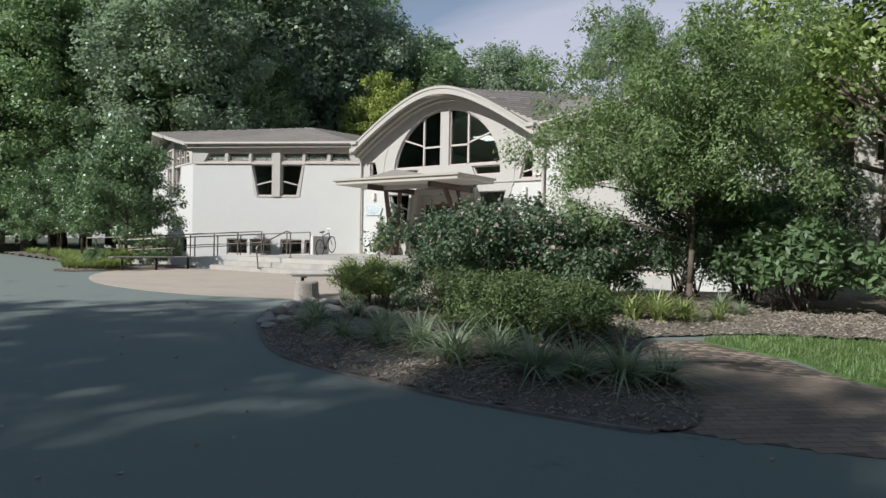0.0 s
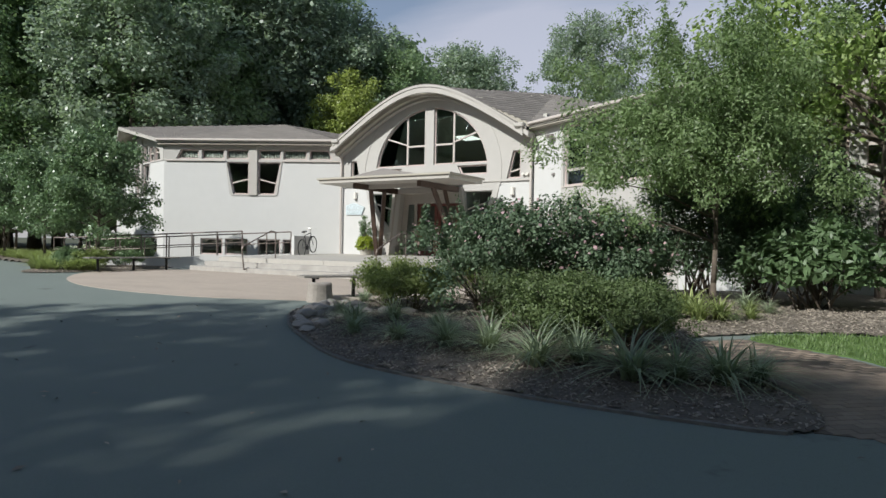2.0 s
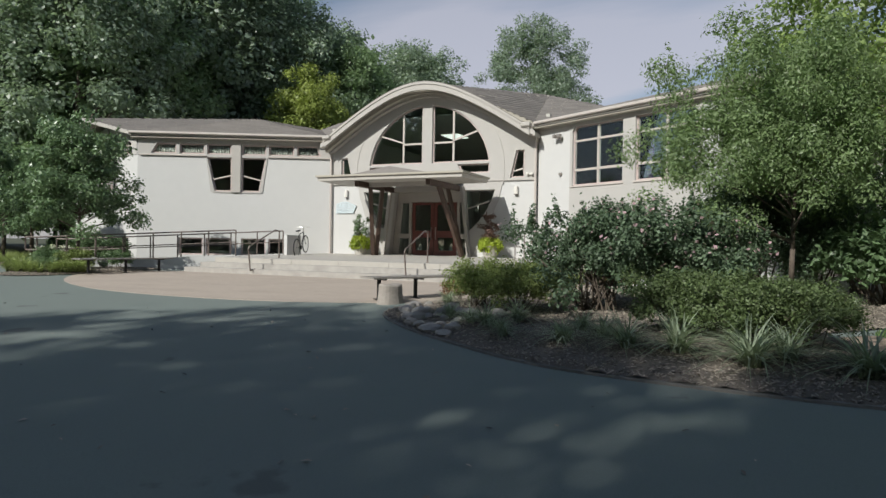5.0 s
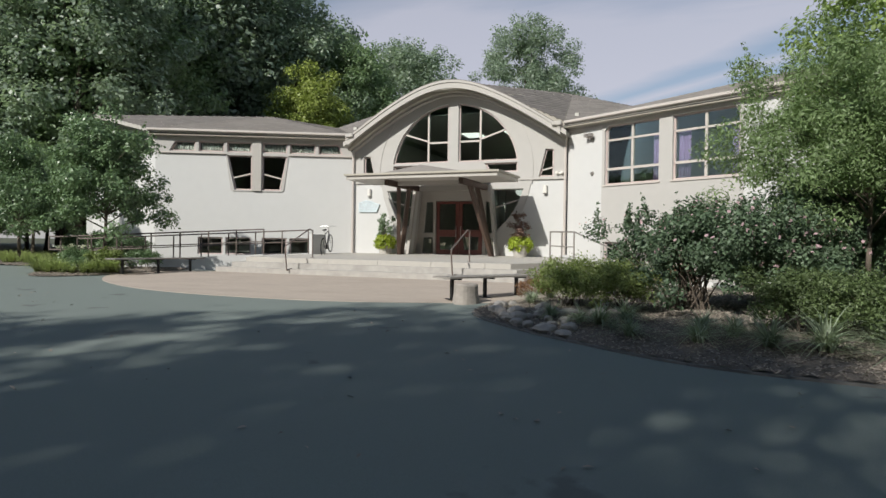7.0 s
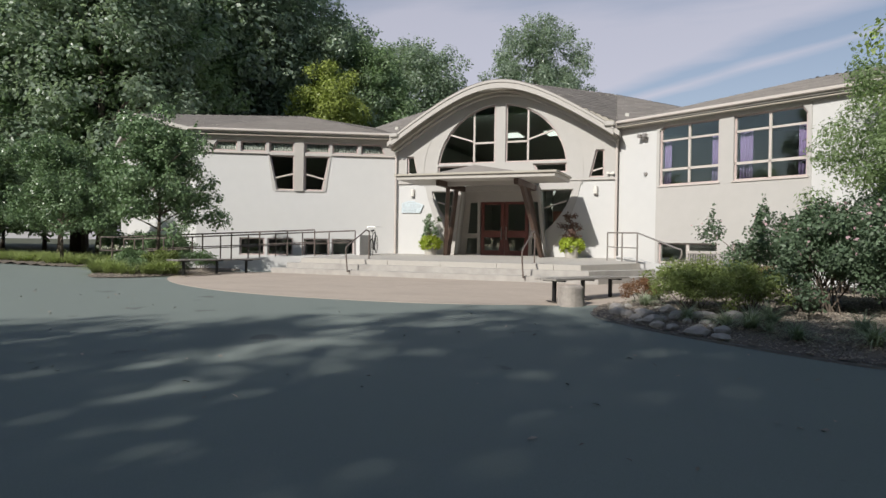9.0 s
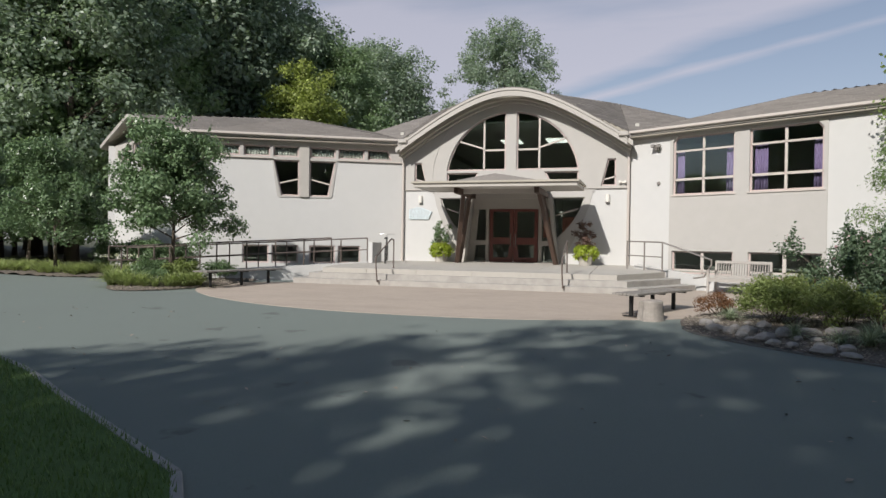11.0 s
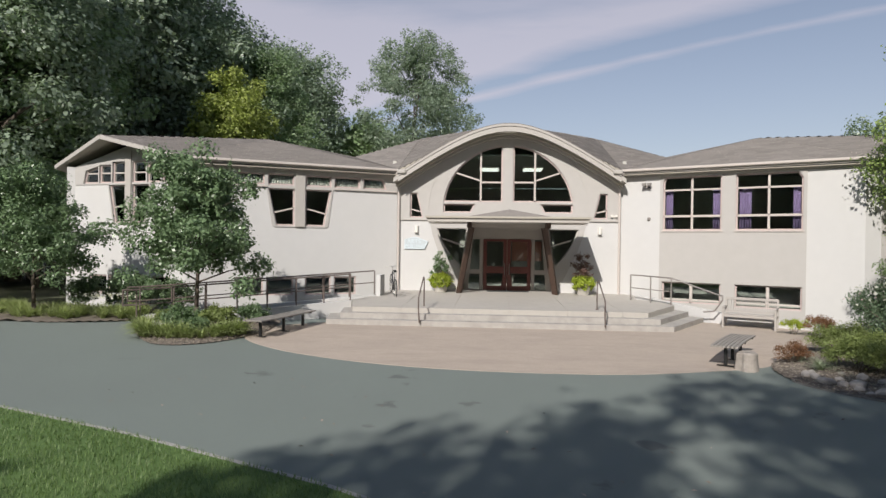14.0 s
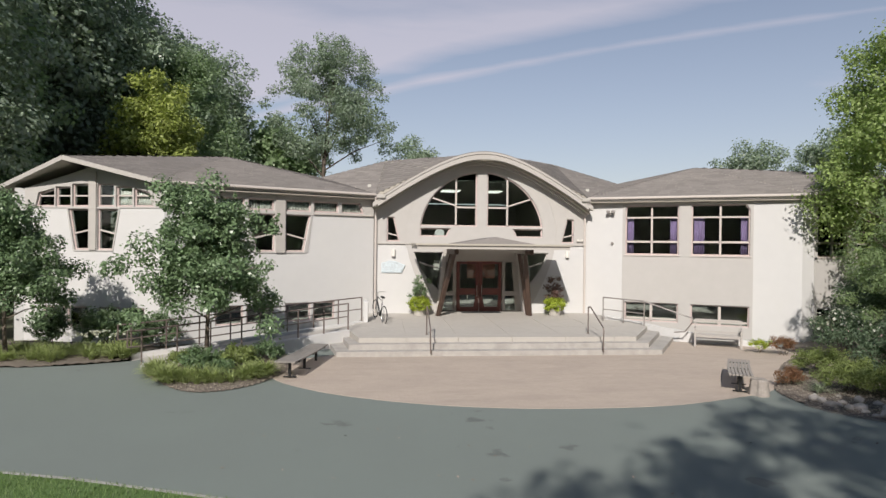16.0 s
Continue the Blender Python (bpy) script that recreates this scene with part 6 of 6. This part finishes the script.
GLOBE = bpy.data.materials.new("lit_globe")
GLOBE.use_nodes = True
GLOBE.node_tree.nodes["Principled BSDF"].inputs["Emission Color"].default_value = (1, 0.97, 0.93, 1)
GLOBE.node_tree.nodes["Principled BSDF"].inputs["Emission Strength"].default_value = 0.7


# ---- planters, sign, lamps, small fixtures ----
def planter(x, y, seed, mat, label):
    p = thing("potted_plant", pose(x, y, terrace_z(x, y)) @ Matrix.Scale(1.3, 4), label, "planter", "planters beside the entrance")
    bm = bmesh.new()
    tube(bm, (0, 0, 0), (0, 0, 0.34), 0.17, 0.22, 20)
    part("pot", bm, CONCRETE, p)
    r = np.random.default_rng(seed)
    n = 46
    d = unit(r.normal(size=(n, 3)))
    c = d * np.array([0.28, 0.26, 0.17]) + np.array([0, 0, 0.36])
    c[:, 2] = np.maximum(c[:, 2], 0.12)
    v, f = leaves(c, [0.12] * n, 2600, 0.062, seed, aspect=0.75)
    tri_mesh("trailing_leaves", v, f, LEAF_LIME, p)["label"] = "bright lime trailing leaves"
    c = [(r.normal() * 0.12, r.normal() * 0.1, 0.6 + 0.6 * r.random()) for _ in range(26)]
    v, f = leaves(c, [0.11] * 26, 900, 0.07, seed + 1, aspect=0.5)
    tri_mesh("tall_leaves", v, f, mat, p)
    bm = bmesh.new()
    for q in c[:14]:
        tube(bm, (0, 0, 0.3), q, 0.006, 0.003, 5)
    part("branchwork", bm, BARK, p)


planter(-2.62, -0.62, 301, LEAF_PEAR, "potted plant with lime trailing leaves and tall green stems")
planter(2.95, -0.75, 302, LEAF_PURPLE, "potted plant with lime trailing leaves and plum-red stems")

sign = thing("building_sign", FA, "pale blue five-sided name sign on the white wall", "sign")
SGN = [(-4.17, 2.19), (-3.33, 2.19), (-3.2, 2.5), (-3.62, 2.66), (-3.82, 2.68), (-4.17, 2.58)]
part("board", sheet(SGN, (), 0.03, -0.05), SIGN_BLUE, sign)
part("rim", sheet(SGN, [inset(SGN, 0.025)], 0.02, -0.062), SIGN_PALE, sign)


def lettering(text, size, x, y, z, mat, parent):
    c = bpy.data.curves.new("text", "FONT")
    c.body, c.size, c.extrude, c.align_x = text, size, 0.004, "CENTER"
    tmp = bpy.data.objects.new("tmp", c)
    scene.collection.objects.link(tmp)
    me = bpy.data.meshes.new_from_object(tmp.evaluated_get(bpy.context.evaluated_depsgraph_get()))
    bpy.data.objects.remove(tmp)
    me.materials.append(mat)
    ob = new("lettering", me)
    ob.parent = parent
    ob.matrix_basis = pose(x, y, z, 90, 0, 0)
    return ob


lettering("ARTS", 0.24, -3.78, -0.058, 2.42, SIGN_PALE, sign)
lettering("BUILDING", 0.19, -3.72, -0.058, 2.24, SIGN_PALE, sign)
for s in (-1, 1):
    lamp = thing("wall_lamp", FA, "pale half-cylinder wall lamp on the white stucco", "lamp", "wall lamps beside the entrance")
    bm = bmesh.new()
    tube(bm, (s * 3.68, -0.06, 2.86), (s * 3.68, -0.06, 3.14), 0.075, 0.075, 16)
    part("shade", bm, LAMP_SHELL, lamp)
    part("back_plate", boxm((0.12, 0.03, 0.2), (s * 3.68, -0.012, 3.0)), LAMP_SHELL, lamp)
    part("rim", tube(bmesh.new(), (s * 3.68, -0.06, 2.845), (s * 3.68, -0.06, 2.86), 0.08, 0.08, 16), TRIM_DARK, lamp)
em = thing("emergency_light", FA, "twin-headed white emergency light on the taupe wall", "lamp")
part("case", boxm((0.2, 0.06, 0.07), (4.2, -0.06, 3.58), None, 0.01), LAMP_SHELL, em)
for dx in (-0.09, 0.09):
    part("head", tube(bmesh.new(), (4.2 + dx, -0.16, 3.60), (4.2 + dx, -0.06, 3.61), 0.05, 0.035, 12), LAMP_SHELL, em)
fl = thing("floodlight", RW, "grey twin floodlight under the eave", "lamp")
part("bracket", boxm((0.14, 0.12, 0.1), (1.05, -0.06, 4.72)), RAIL_GREY, fl)
for dx in (-0.1, 0.1):
    part("head", boxm((0.13, 0.16, 0.12), (1.05 + dx, -0.19, 4.80), None, 0.015), RAIL_GREY, fl)
hb = thing("wall_bell", RW, "small round grey bell on the white wall", "bell")
part("dome", tube(bmesh.new(), (1.1, -0.08, 3.48), (1.1, 0.0, 3.48), 0.05, 0.07, 14), RAIL_GREY, hb)
globe = thing("pendant_lamp", None, "large white globe lamp hanging in the lobby", "lamp")
bm = bmesh.new()
bmesh.ops.create_uvsphere(bm, u_segments=24, v_segments=14, radius=0.3, matrix=Matrix.Translation((-0.56, 12.2, 4.05)))
part("globe", bm, GLOBE, globe, smooth=True)
part("rod", tube(bmesh.new(), (-0.56, 12.2, 4.3), (-0.56, 12.2, 6.07), 0.015), RAIL_GREY, globe)

# glowing panels added under the lobby ceiling imitate skylight brightness in the arched glass
SKYLIGHT_GLOW = bpy.data.materials.new("skylight_glow")
SKYLIGHT_GLOW.use_nodes = True
SKYLIGHT_GLOW.node_tree.nodes["Principled BSDF"].inputs["Emission Color"].default_value = (1, 0.97, 0.92, 1)
SKYLIGHT_GLOW.node_tree.nodes["Principled BSDF"].inputs["Emission Strength"].default_value = 1.3
for x, y in ((-0.8, 4.6), (1.25, 4.6)):
    c_ = thing("ceiling_lamp", None, "flat glowing lobby panel standing in for a bright skylight", "lamp", "lobby ceiling lamps")
    part("housing", boxm((0.95, 1.3, 0.06), (x, y, 6.03)), LAMP_SHELL, c_)
    part("diffuser", boxm((0.87, 1.2, 0.02), (x, y, 5.985)), SKYLIGHT_GLOW, c_)
tagged(part("ceiling", slab([(-2.2, 0.35), (2.2, 0.35), (4.5, 3.4), (4.5, 14.2), (-4.5, 14.2), (-4.5, 3.4)], 6.06, 6.10), INSIDE), "dim lobby ceiling", "ceiling", kind="structure")

# ---- brick footpath, laid one by one ----
path_thing = bpy.data.objects["path"]
turn = Matrix.Rotation(radians(38), 4, "Z")
path_m = Matrix.Translation((14, -14, 0)) @ turn
cells = list(paver_cells(0.2, 0.1, 0.007, -4.5, 4.5, -4.5, 4.5, path_m, lambda x, y: inside(PATH, x, y), 8, 0.002))
near = [c for c in cells if c[0].y < -13.6 and c[0].x < 14.8]
near.sort(key=lambda c: (c[0] - Vector((13.9, -15.2, 0))).length)
parts, rest = near[:300], near[300:] + [c for c in cells if not (c[0].y < -13.6 and c[0].x < 14.8)]
bm = bmesh.new()
bv = [bm.verts.new((a * 0.0975, b * 0.0475, d * 0.004)) for a, b, d in BRICK_V]
for q in BRICK_F:
    bm.faces.new([bv[i] for i in q])
brick_mesh = bpy.data.meshes.new("brick")
bm.to_mesh(brick_mesh)
bm.free()
brick_mesh.materials.append(PATH_BRICK)
for c, j in parts:
    ob = new("brick", brick_mesh)
    ob.parent = path_thing
    ob.matrix_basis = pose(c.x, c.y, ground_z(c.x, c.y) + 0.004 + j * 0.5, math.degrees(math.atan(0.03)) * math.cos(radians(38)), -math.degrees(math.atan(0.03)) * math.sin(radians(38)), 38)
v, f = laid(rest, 0.2, 0.1, 0.005, 0.004, radians(38), 0.003)
far = tri_mesh("brick_field", v, f, PATH_BRICK_FAR, path_thing)
far["kind"] = "stuff"
